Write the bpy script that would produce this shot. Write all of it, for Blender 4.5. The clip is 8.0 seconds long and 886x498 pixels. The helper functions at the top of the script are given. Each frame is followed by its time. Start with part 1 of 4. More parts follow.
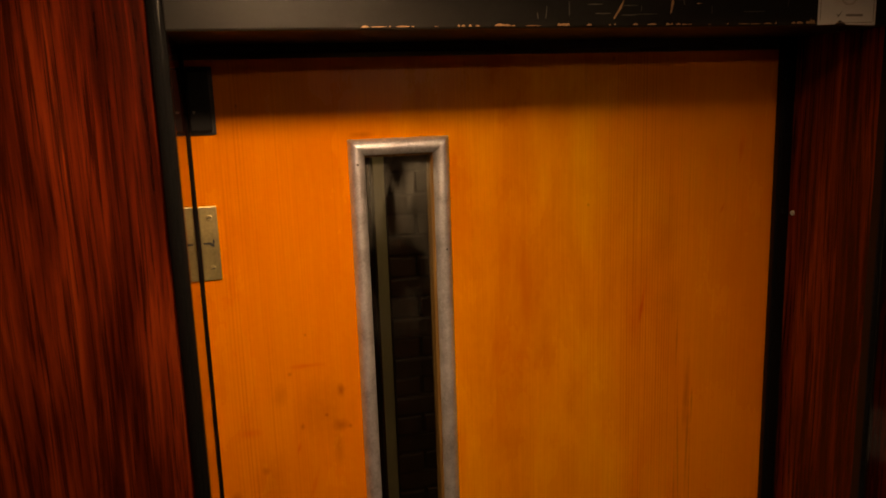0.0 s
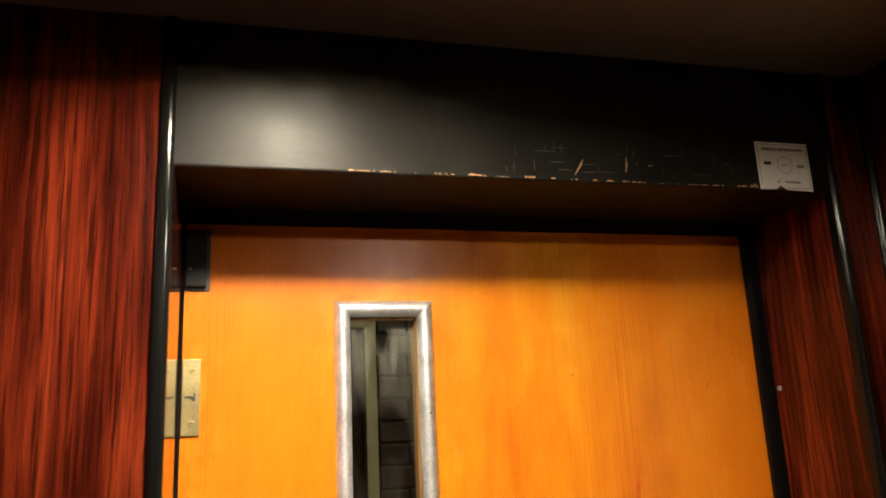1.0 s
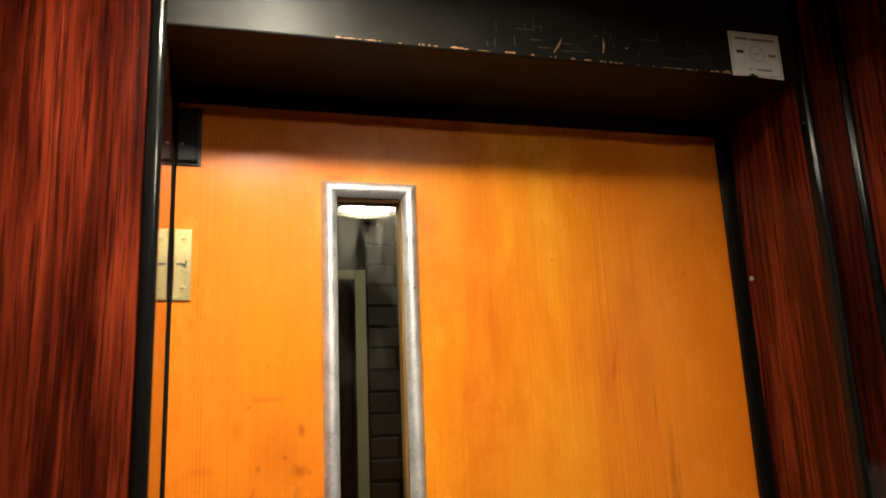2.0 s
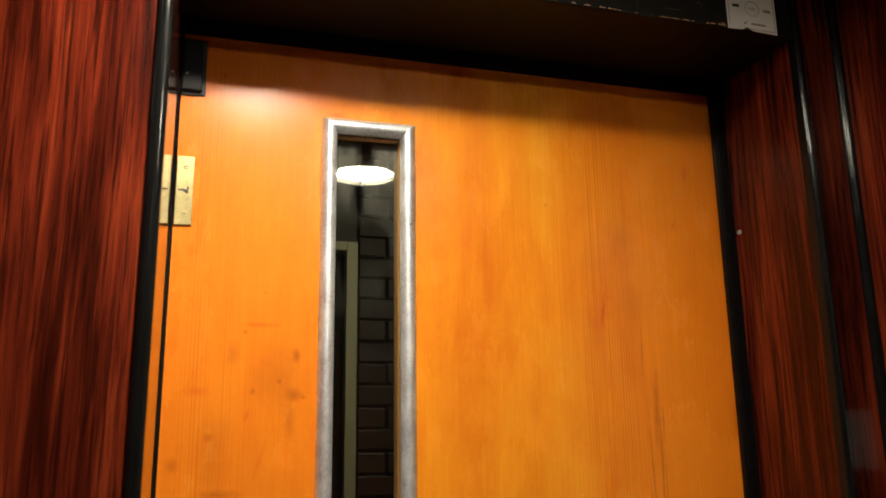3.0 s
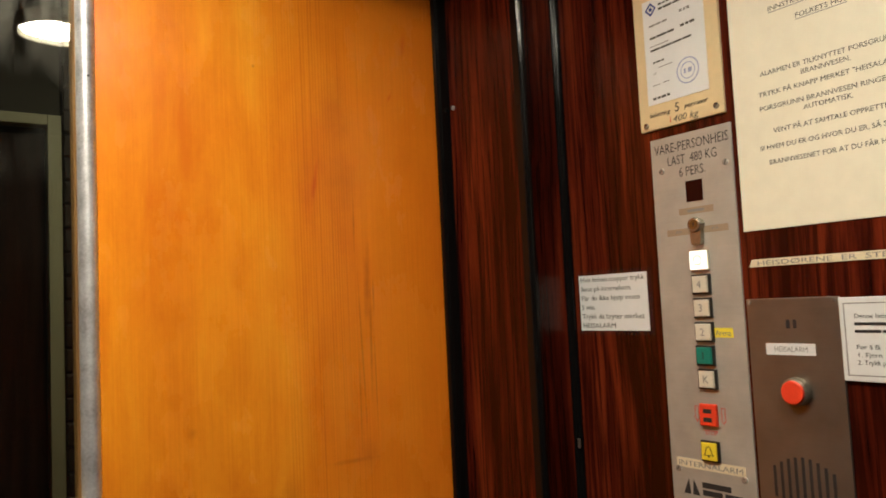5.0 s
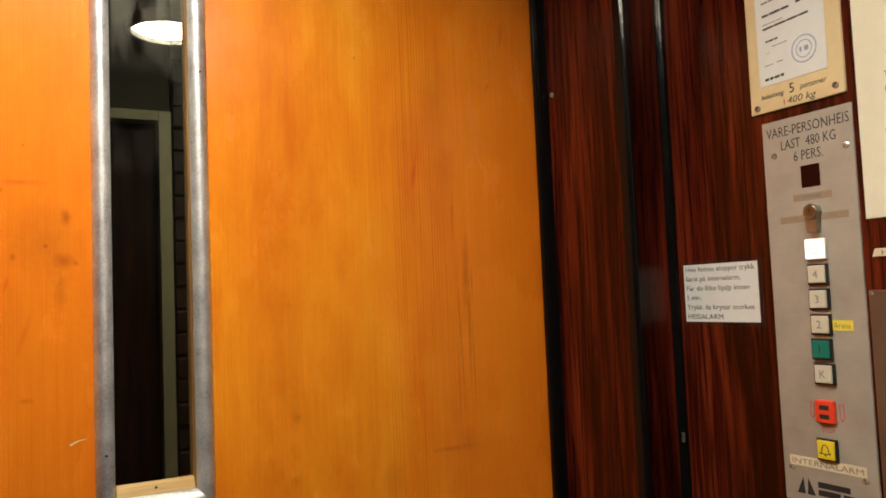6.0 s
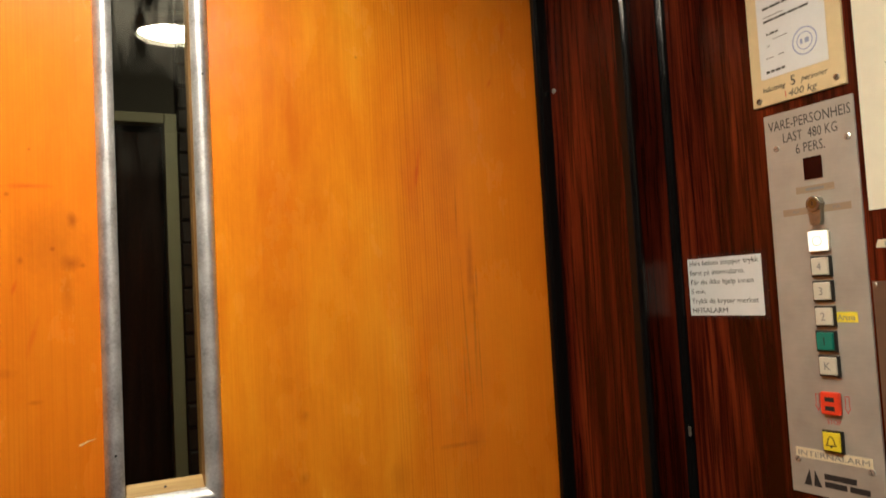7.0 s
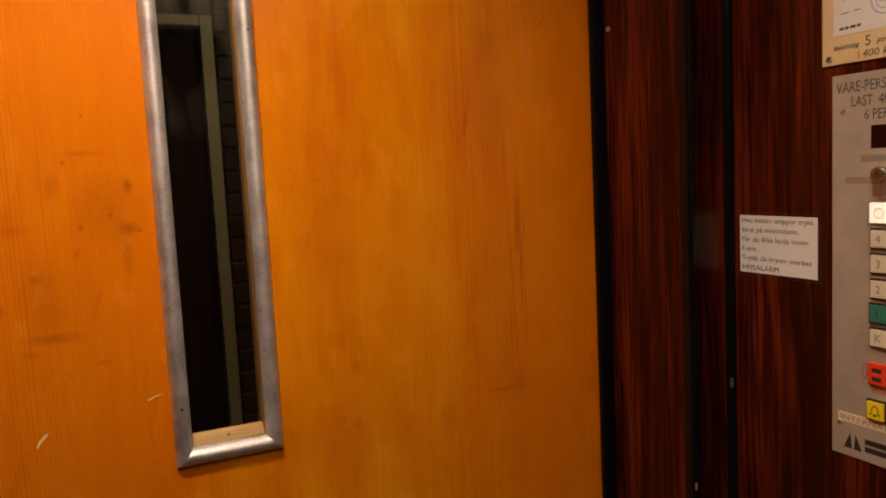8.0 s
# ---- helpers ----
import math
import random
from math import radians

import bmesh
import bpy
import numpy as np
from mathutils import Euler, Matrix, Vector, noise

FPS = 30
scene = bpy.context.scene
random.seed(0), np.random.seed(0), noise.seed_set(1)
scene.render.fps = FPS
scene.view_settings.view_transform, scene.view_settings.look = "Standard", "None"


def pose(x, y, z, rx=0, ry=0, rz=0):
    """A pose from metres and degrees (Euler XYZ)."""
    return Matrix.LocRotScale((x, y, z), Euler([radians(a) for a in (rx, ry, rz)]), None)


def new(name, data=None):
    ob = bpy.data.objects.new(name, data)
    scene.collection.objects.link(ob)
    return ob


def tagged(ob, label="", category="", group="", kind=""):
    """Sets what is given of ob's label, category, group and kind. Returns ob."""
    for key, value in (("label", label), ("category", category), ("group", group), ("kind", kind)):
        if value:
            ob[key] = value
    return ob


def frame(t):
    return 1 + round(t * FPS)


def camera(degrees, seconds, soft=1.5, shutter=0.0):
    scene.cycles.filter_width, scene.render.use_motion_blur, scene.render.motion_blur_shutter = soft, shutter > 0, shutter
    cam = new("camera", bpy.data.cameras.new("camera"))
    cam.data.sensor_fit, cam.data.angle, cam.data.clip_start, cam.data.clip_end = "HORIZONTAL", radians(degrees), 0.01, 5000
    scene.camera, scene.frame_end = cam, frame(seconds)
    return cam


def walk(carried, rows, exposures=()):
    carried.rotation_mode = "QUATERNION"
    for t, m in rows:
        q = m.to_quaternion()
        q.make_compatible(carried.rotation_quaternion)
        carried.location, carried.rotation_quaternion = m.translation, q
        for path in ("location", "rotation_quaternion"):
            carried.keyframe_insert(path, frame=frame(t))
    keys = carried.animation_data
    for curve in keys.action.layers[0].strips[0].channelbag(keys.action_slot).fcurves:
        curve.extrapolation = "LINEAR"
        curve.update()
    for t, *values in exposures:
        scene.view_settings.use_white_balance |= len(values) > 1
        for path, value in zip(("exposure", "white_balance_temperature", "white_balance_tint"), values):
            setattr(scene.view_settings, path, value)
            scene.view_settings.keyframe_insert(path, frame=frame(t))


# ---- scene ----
# ---- camera ----
EYE = 1.45  # usual height of the lens over the lift floor
cam = camera(60.08, 8.0, soft=1.7, shutter=0.28)
PATH = [
    (0.00, pose(0.0626, -1.0460, EYE +0.5097, 79.064, 1.877, -14.869)),
    (0.50, pose(0.0592, -1.0591, EYE +0.3501, 92.840, 3.369, -15.242)),
    (1.00, pose(0.0733, -1.0751, EYE +0.2790, 103.256, 2.604, -14.707)),
    (1.50, pose(0.0828, -1.0775, EYE +0.1903, 102.917, 2.690, -15.324)),
    (3.00, pose(0.0670, -1.0811, EYE +0.0228, 102.364, 0.776, -16.409)),
    (3.50, pose(0.0911, -1.0746, EYE +0.0086, 100.448, 1.523, -21.907)),
    (4.00, pose(0.1399, -1.0631, EYE +0.0025, 96.249, 2.285, -32.005)),
    (4.20, pose(0.1473, -1.0620, EYE +0.0007, 95.943, 2.519, -34.157)),
    (4.75, pose(0.1486, -1.0507, EYE -0.0060, 94.584, 2.804, -35.704)),
    (5.30, pose(0.1402, -1.0432, EYE -0.0051, 93.246, 2.787, -32.805)),
    (5.50, pose(0.1388, -1.0454, EYE -0.0000, 92.959, 2.747, -30.916)),
    (6.00, pose(0.1374, -1.0370, EYE -0.0060, 93.477, 2.364, -28.190)),
    (6.50, pose(0.1394, -1.0402, EYE +0.0013, 94.440, 2.774, -27.351)),
    (7.00, pose(0.1398, -1.0429, EYE -0.0076, 93.374, 3.135, -27.593)),
    (7.20, pose(0.1391, -1.0419, EYE -0.0111, 89.177, 3.700, -27.091)),
    (7.30, pose(0.1390, -1.0392, EYE -0.0100, 87.226, 3.500, -26.900)),
    (7.40, pose(0.1404, -1.0377, EYE -0.0120, 86.600, 3.500, -26.700)),
    (7.50, pose(0.1432, -1.0362, EYE -0.0157, 86.876, 3.441, -26.448)),
    (7.60, pose(0.1399, -1.0364, EYE +0.0080, 87.093, 4.020, -26.217)),
    (7.70, pose(0.1367, -1.0364, EYE +0.0340, 86.697, 3.941, -26.195)),
    (7.80, pose(0.1334, -1.0364, EYE +0.0620, 86.750, 3.577, -25.994)),
    (8.00, pose(0.1269, -1.0366, EYE +0.1045, 84.341, 2.853, -25.015)),
]
walk(cam, PATH, [(0.0, -1.3, 9800, 31), (0.5, -0.25, 6100, 9), (1.0, 0.32, 5850, 7), (1.5, 0.22, 5750, 6), (3.0, 0.08, 5550, 5), (3.5, -0.02, 5550, 6), (7.1, -0.06, 5650, 8), (7.3, -0.27, 6100, 14), (7.5, -0.36, 6350, 16), (7.8, -0.44, 6300, 16), (8.0, -0.78, 7100, 29)])

# ---- light: three round ceiling lamps in the lift, one dim unseen landing lamp added ----
LAMP_GLOW = 450.0
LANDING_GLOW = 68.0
LAMP_COLOUR = (1.0, 0.82, 0.56, 1)
world = bpy.data.worlds.new("world")
scene.world = world
world.use_nodes = True
world.node_tree.nodes["Background"].inputs[0].default_value = (0.02, 0.018, 0.015, 1)
world.node_tree.nodes["Background"].inputs[1].default_value = 0.05

# ---- plan, in metres: x along the landing door, y out to the landing, z up ----
X_RIGHT = 0.900      # right reveal of the lift opening
X_SIDE = 0.9815      # right side wall of the lift
X_LEFT_WALL = -0.32
Y_FRONT = -0.193     # front wall of the lift
Y_BACK = -2.45
Z_CEIL = EYE + 0.775
Z_SOFFIT = EYE + 0.588
Z_DOOR = EYE + 0.571
Y_FAR = 1.94         # far wall of the landing


# ---- node helpers ----
def material(name):
    m = bpy.data.materials.new(name)
    m.use_nodes = True
    nt = m.node_tree
    return m, nt, nt.nodes["Principled BSDF"]


def node(nt, kind, **sockets):
    n = nt.nodes.new(kind)
    for key, value in sockets.items():
        n.inputs[key.replace("_", " ")].default_value = value
    return n


def maths(nt, op, a, b=None, c=None):
    n = nt.nodes.new("ShaderNodeMath")
    n.operation = op
    for i, v in enumerate((a, b, c)):
        if v is None:
            continue
        if isinstance(v, (int, float)):
            n.inputs[i].default_value = v
        else:
            nt.links.new(v, n.inputs[i])
    return n.outputs[0]


def stretched(nt, scale, turn=(0, 0, 0), coords="Object"):
    tc = nt.nodes.new("ShaderNodeTexCoord")
    mp = nt.nodes.new("ShaderNodeMapping")
    mp.inputs["Scale"].default_value = scale
    mp.inputs["Rotation"].default_value = turn
    nt.links.new(tc.outputs[coords], mp.inputs["Vector"])
    return mp.outputs[0]


def noise_at(nt, vector, scale, detail=4.0, rough=0.55, distort=0.0):
    n = node(nt, "ShaderNodeTexNoise", Scale=scale, Detail=detail, Roughness=rough, Distortion=distort)
    nt.links.new(vector, n.inputs["Vector"])
    return n.outputs["Fac"]


def ramp(nt, value, stops):
    r = nt.nodes.new("ShaderNodeValToRGB")
    e = r.color_ramp.elements
    while len(e) < len(stops):
        e.new(0.5)
    for el, (p, c) in zip(e, stops):
        el.position = p
        el.color = (*c, 1) if len(c) == 3 else c
    nt.links.new(value, r.inputs[0])
    return r.outputs[0]


def mixed(nt, fac, a, b, mode="MIX"):
    n = nt.nodes.new("ShaderNodeMix")
    n.data_type = "RGBA"
    n.blend_type = mode
    for sock, v in ((n.inputs[0], fac), (n.inputs[6], a), (n.inputs[7], b)):
        if isinstance(v, (int, float)):
            sock.default_value = v
        elif isinstance(v, tuple):
            sock.default_value = (*v, 1)
        else:
            nt.links.new(v, sock)
    return n.outputs[2]


def bump(nt, bsdf, height, strength, distance=0.001):
    b = node(nt, "ShaderNodeBump", Strength=strength, Distance=distance)
    nt.links.new(height, b.inputs["Height"])
    nt.links.new(b.outputs[0], bsdf.inputs["Normal"])


def plain(name, colour, rough=0.5, metal=0.0, vary=0.12, scale=40.0, relief=0.15, coat=0.0, specular=0.5):
    """A surface of one colour with mottling at two scales and fine relief."""
    m, nt, b = material(name)
    v = stretched(nt, (1, 1, 1))
    small = noise_at(nt, v, scale * 6, 3)
    large = noise_at(nt, v, scale * 0.4, 4)
    both = maths(nt, "MULTIPLY_ADD", small, 0.4, maths(nt, "MULTIPLY", large, 0.6))
    dark = tuple(c * (1 - vary * 1.6) for c in colour)
    light = tuple(min(1, c * (1 + vary * 1.6)) for c in colour)
    nt.links.new(ramp(nt, both, [(0.3, dark), (0.7, light)]), b.inputs["Base Color"])
    nt.links.new(maths(nt, "MULTIPLY_ADD", large, 0.25, rough - 0.12), b.inputs["Roughness"])
    b.inputs["Metallic"].default_value = metal
    b.inputs["Coat Weight"].default_value = coat
    b.inputs["Specular IOR Level"].default_value = specular
    if relief:
        bump(nt, b, small, relief, 0.0006)
    return m


def glow(name, colour, strength):
    m, nt, b = material(name)
    b.inputs["Base Color"].default_value = (0.8, 0.8, 0.75, 1)
    b.inputs["Emission Color"].default_value = colour
    b.inputs["Emission Strength"].default_value = strength
    return m


# ---- materials ----
def rosewood_laminate():
    """Glossy red-brown laminate: broad dark figure, short lens-shaped streaks and fine pores, all upright."""
    m, nt, b = material("rosewood_laminate")
    warp = noise_at(nt, stretched(nt, (1, 1, 0.20)), 7.0, 3, 0.5)
    comb = nt.nodes.new("ShaderNodeCombineXYZ")
    nt.links.new(warp, comb.inputs[0])
    nt.links.new(warp, comb.inputs[1])

    def bent(scale, amount):
        shift = nt.nodes.new("ShaderNodeVectorMath")
        shift.operation = "MULTIPLY_ADD"
        nt.links.new(comb.outputs[0], shift.inputs[0])
        shift.inputs[1].default_value = (amount, amount, 0)
        nt.links.new(stretched(nt, scale), shift.inputs[2])
        return shift.outputs[0]

    broad = noise_at(nt, bent((1, 1, 0.08), 0.05), 13.0, 4, 0.55)
    streak = noise_at(nt, bent((1, 1, 0.055), 0.04), 62.0, 4, 0.6)
    line = noise_at(nt, bent((1, 1, 0.026), 0.04), 170.0, 3, 0.55)
    fine = noise_at(nt, stretched(nt, (1, 1, 0.018)), 480.0, 3, 0.6)
    mix = maths(nt, "MULTIPLY_ADD", streak, 0.46, maths(nt, "MULTIPLY", broad, 0.54))
    col = ramp(nt, mix, [(0.39, (0.018, 0.0020, 0.0008)), (0.47, (0.050, 0.0060, 0.0020)), (0.54, (0.098, 0.0128, 0.0038)), (0.64, (0.155, 0.0250, 0.0070))])
    dark = maths(nt, "MULTIPLY_ADD", fine, 0.35, maths(nt, "MULTIPLY", line, 0.65))
    col = mixed(nt, ramp(nt, dark, [(0.47, (0, 0, 0)), (0.58, (0.78, 0.78, 0.78))]), col, (0.0130, 0.0016, 0.0007))
    nt.links.new(col, b.inputs["Base Color"])
    nt.links.new(maths(nt, "MULTIPLY_ADD", broad, 0.14, 0.17), b.inputs["Roughness"])
    b.inputs["Specular IOR Level"].default_value = 0.22
    bump(nt, b, maths(nt, "ADD", streak, fine), 0.05, 0.0005)
    return m


def polished_jamb():
    m, nt, b = material("polished_jamb")
    v = stretched(nt, (1, 1, 0.05))
    n = noise_at(nt, v, 60.0, 4)
    nt.links.new(ramp(nt, n, [(0.35, (0.012, 0.004, 0.003)), (0.7, (0.06, 0.012, 0.006))]), b.inputs["Base Color"])
    b.inputs["Roughness"].default_value = 0.06
    b.inputs["IOR"].default_value = 1.6
    return m


def door_veneer():
    """Varnished softwood veneer, upright grain, with drips, smudges and knocks of its own."""
    m, nt, b = material("door_veneer")
    fine = noise_at(nt, stretched(nt, (1, 1, 0.010)), 420.0, 3, 0.6)
    wave = node(nt, "ShaderNodeTexWave", Scale=66.0, Distortion=9.0, Detail=3.0, Detail_Scale=0.35)
    wave.bands_direction = "X"
    nt.links.new(stretched(nt, (1, 1, 0.035), (0, 0.0015, 0)), wave.inputs["Vector"])
    lines = wave.outputs["Fac"]
    uneven = noise_at(nt, stretched(nt, (1, 1, 0.015)), 150.0, 3, 0.6)
    sharp = maths(nt, "MULTIPLY", ramp(nt, lines, [(0.35, (0, 0, 0)), (0.85, (1, 1, 1))]), ramp(nt, uneven, [(0.36, (0, 0, 0)), (0.62, (1.3, 1.3, 1.3))]))
    leafs = noise_at(nt, stretched(nt, (1, 1, 0.13)), 6.0, 2, 0.45)
    cloud = noise_at(nt, stretched(nt, (1, 1, 0.5)), 5.5, 6, 0.62)
    mottle = noise_at(nt, stretched(nt, (1, 1, 0.28)), 19.0, 5, 0.65, 0.6)
    tone = maths(nt, "MULTIPLY_ADD", leafs, 0.40, maths(nt, "MULTIPLY_ADD", cloud, 0.32, maths(nt, "MULTIPLY", mottle, 0.28)))
    base = ramp(nt, tone, [(0.39, (0.59, 0.150, 0.002)), (0.5, (0.75, 0.256, 0.004)), (0.60, (0.85, 0.372, 0.014))])
    # the veneer leaf nearest the lock is redder than the rest
    seam = nt.nodes.new("ShaderNodeSeparateXYZ")
    nt.links.new(nt.nodes.new("ShaderNodeTexCoord").outputs["Object"], seam.inputs[0])
    redder = maths(nt, "MINIMUM", maths(nt, "MAXIMUM", maths(nt, "DIVIDE", maths(nt, "SUBTRACT", 0.30, seam.outputs[0]), 0.10), 0.0), 1.0)
    base = mixed(nt, maths(nt, "MULTIPLY", redder, 0.68), base, (0.66, 0.155, 0.003))
    # and so is the leaf along the closing edge
    closing = maths(nt, "MINIMUM", maths(nt, "MAXIMUM", maths(nt, "DIVIDE", maths(nt, "SUBTRACT", seam.outputs[0], 0.54), 0.20), 0.0), 1.0)
    base = mixed(nt, maths(nt, "MULTIPLY", closing, 0.68), base, (0.73, 0.178, 0.002))
    # grain lines show in some leaves of the veneer only
    spot = nt.nodes.new("ShaderNodeSeparateXYZ")
    nt.links.new(nt.nodes.new("ShaderNodeTexCoord").outputs["Object"], spot.inputs[0])
    patchy = noise_at(nt, stretched(nt, (1, 1, 0.06)), 16.0, 3, 0.6)
    where = None
    for centre, half in ((0.655, 0.110), (0.060, 0.100)):
        near = maths(nt, "SUBTRACT", 1.0, maths(nt, "MINIMUM", maths(nt, "ABSOLUTE", maths(nt, "DIVIDE", maths(nt, "SUBTRACT", spot.outputs[0], centre), half)), 1.0))
        where = near if where is None else maths(nt, "MAXIMUM", where, near)
    where = maths(nt, "MULTIPLY", where, ramp(nt, patchy, [(0.30, (0, 0, 0)), (0.55, (1, 1, 1))]))
    strength = maths(nt, "MULTIPLY_ADD", where, 0.55, 0.03)
    base = mixed(nt, maths(nt, "MULTIPLY", strength, sharp), base, (0.47, 0.105, 0.004))
    base = mixed(nt, maths(nt, "MULTIPLY_ADD", fine, 0.80, -0.22), base, (0.49, 0.118, 0.004))
    # stains: x, z over the lens height, half width, half height, lean, depth, redness
    tc = nt.nodes.new("ShaderNodeTexCoord")
    sep = nt.nodes.new("ShaderNodeSeparateXYZ")
    nt.links.new(tc.outputs["Object"], sep.inputs[0])
    rag = noise_at(nt, stretched(nt, (1, 1, 0.6)), 60.0, 4, 0.7)
    STAINS = [
        (0.735, 0.030, 0.007, 0.070, 0.05, 0.36, 0), (0.722, -0.080, 0.0022, 0.14, -0.03, 0.50, 0),
        (0.738, -0.060, 0.003, 0.11, 0.02, 0.45, 0), (0.728, -0.235, 0.022, 0.030, 0.0, 0.22, 0),
        (0.700, -0.200, 0.05, 0.10, 0.0, 0.10, 1), (0.175, 0.107, 0.007, 0.013, 0.0, 0.60, 0),
        (0.172, 0.055, 0.014, 0.012, 0.0, 0.50, 0), (0.150, 0.080, 0.05, 0.06, 0.0, 0.22, 0),
        (0.111, 0.028, 0.003, 0.012, 0.25, 0.60, 1), (0.077, -0.073, 0.035, 0.009, 0.0, 0.40, 0),
        (0.652, 0.185, 0.004, 0.040, 0.16, 0.45, 1), (0.640, 0.160, 0.018, 0.060, 0.1, 0.16, 1),
        (0.560, 0.350, 0.0025, 0.003, 0.0, 0.85, 0), (0.600, 0.562, 0.003, 0.005, 0.0, 0.75, 0),
        (0.062, 0.512, 0.0025, 0.003, 0.0, 0.8, 0), (0.225, 0.468, 0.020, 0.006, 0.0, 0.65, 0),
        (0.690, 0.300, 0.035, 0.07, 0.0, 0.16, 0), (0.700, 0.190, 0.03, 0.05, 0.0, 0.12, 0), (0.790, 0.330, 0.004, 0.010, 0.4, 0.35, 1),
        (0.130, -0.110, 0.010, 0.004, 0.0, 0.30, 0), (0.105, 0.140, 0.004, 0.004, 0.0, 0.45, 0), (0.130, 0.195, 0.0025, 0.003, 0.0, 0.55, 0),
        (0.715, 0.120, 0.0025, 0.05, 0.02, 0.35, 0), (0.745, 0.010, 0.0025, 0.035, 0.0, 0.45, 0), (0.050, -0.090, 0.012, 0.006, 0.0, 0.25, 0),
        (0.128, 0.150, 0.030, 0.004, 0.0, 0.35, 1), (0.063, 0.000, 0.008, 0.007, 0.0, 0.30, 0), (0.020, -0.035, 0.010, 0.012, 0.0, 0.36, 0),
        (0.153, 0.073, 0.004, 0.004, 0.0, 0.6, 0), (0.186, 0.052, 0.004, 0.004, 0.0, 0.6, 0), (0.460, -0.165, 0.008, 0.010, 0.0, 0.25, 0),
        (0.130, -0.030, 0.004, 0.030, 0.3, 0.22, 1), (0.045, 0.060, 0.020, 0.008, 0.0, 0.25, 1),
        (0.070, -0.020, 0.03, 0.06, 0.0, 0.20, 0), (0.820, 0.420, 0.006, 0.030, 0.12, 0.25, 1),
        (0.716, -0.150, 0.0018, 0.100, 0.01, 0.40, 0), (0.744, -0.110, 0.0016, 0.120, -0.01, 0.40, 0), (0.700, -0.238, 0.045, 0.005, 0.0, 0.30, 0),
        (0.090, 0.110, 0.012, 0.020, 0.1, 0.20, 0), (0.168, 0.020, 0.010, 0.030, 0.0, 0.26, 0), (0.118, 0.060, 0.004, 0.006, 0.0, 0.45, 0),
        (0.455, -0.250, 0.010, 0.012, 0.0, 0.25, 0), (0.600, -0.27, 0.02, 0.03, 0.0, 0.18, 0),
    ]
    for sx, sz, hw, hh, lean, depth, red in STAINS:
        dz = maths(nt, "SUBTRACT", sep.outputs[2], EYE + sz)
        dx = maths(nt, "SUBTRACT", maths(nt, "SUBTRACT", sep.outputs[0], sx), maths(nt, "MULTIPLY", dz, lean))
        q = maths(nt, "SQRT", maths(nt, "ADD", maths(nt, "POWER", maths(nt, "ABSOLUTE", maths(nt, "DIVIDE", dx, hw)), 2.0),
                                    maths(nt, "POWER", maths(nt, "ABSOLUTE", maths(nt, "DIVIDE", dz, hh)), 2.0)))
        q = maths(nt, "MULTIPLY_ADD", rag, 1.1, maths(nt, "SUBTRACT", q, 0.55))
        depth = min(0.58, depth * 1.3)
        fac = maths(nt, "MULTIPLY", maths(nt, "SUBTRACT", 1.0, maths(nt, "MINIMUM", maths(nt, "MAXIMUM", q, 0.0), 1.0)), depth)
        base = mixed(nt, fac, base, (0.50, 0.035, 0.010) if red else (0.21, 0.040, 0.007))
    nt.links.new(base, b.inputs["Base Color"])
    nt.links.new(maths(nt, "MULTIPLY_ADD", cloud, 0.16, 0.19), b.inputs["Roughness"])
    b.inputs["Specular IOR Level"].default_value = 0.23
    ripple = noise_at(nt, stretched(nt, (1, 1, 0.10)), 55.0, 2, 0.5)
    bump(nt, b, maths(nt, "MULTIPLY_ADD", ripple, 2.2, maths(nt, "MULTIPLY_ADD", sharp, 0.5, fine)), 0.07, 0.0006)
    return m


def worn_aluminium():
    m, nt, b = material("worn_aluminium")
    v = stretched(nt, (1, 1, 1))
    big = noise_at(nt, v, 22.0, 5, 0.65)
    small = noise_at(nt, v, 260.0, 3, 0.6)
    nt.links.new(ramp(nt, maths(nt, "MULTIPLY_ADD", small, 0.3, maths(nt, "MULTIPLY", big, 0.7)),
                      [(0.33, (0.36, 0.36, 0.38)), (0.50, (0.62, 0.62, 0.65)), (0.68, (0.84, 0.84, 0.87))]), b.inputs["Base Color"])
    b.inputs["Metallic"].default_value = 0.80
    nt.links.new(maths(nt, "MULTIPLY_ADD", big, 0.3, 0.33), b.inputs["Roughness"])
    bump(nt, b, small, 0.12, 0.0005)
    return m


def black_paint(name="black_paint", specular=0.28):
    m, nt, b = material(name)
    v = stretched(nt, (1, 1, 1))
    brush = noise_at(nt, stretched(nt, (0.35, 1, 1)), 60.0, 4, 0.6)
    lump = noise_at(nt, v, 12.0, 4, 0.6)
    nt.links.new(ramp(nt, lump, [(0.3, (0.005, 0.0045, 0.004)), (0.7, (0.010, 0.009, 0.008))]), b.inputs["Base Color"])
    nt.links.new(maths(nt, "MULTIPLY_ADD", lump, 0.22, 0.34), b.inputs["Roughness"])
    b.inputs["Specular IOR Level"].default_value = specular
    bump(nt, b, maths(nt, "ADD", brush, lump), 0.35, 0.0012)
    return m


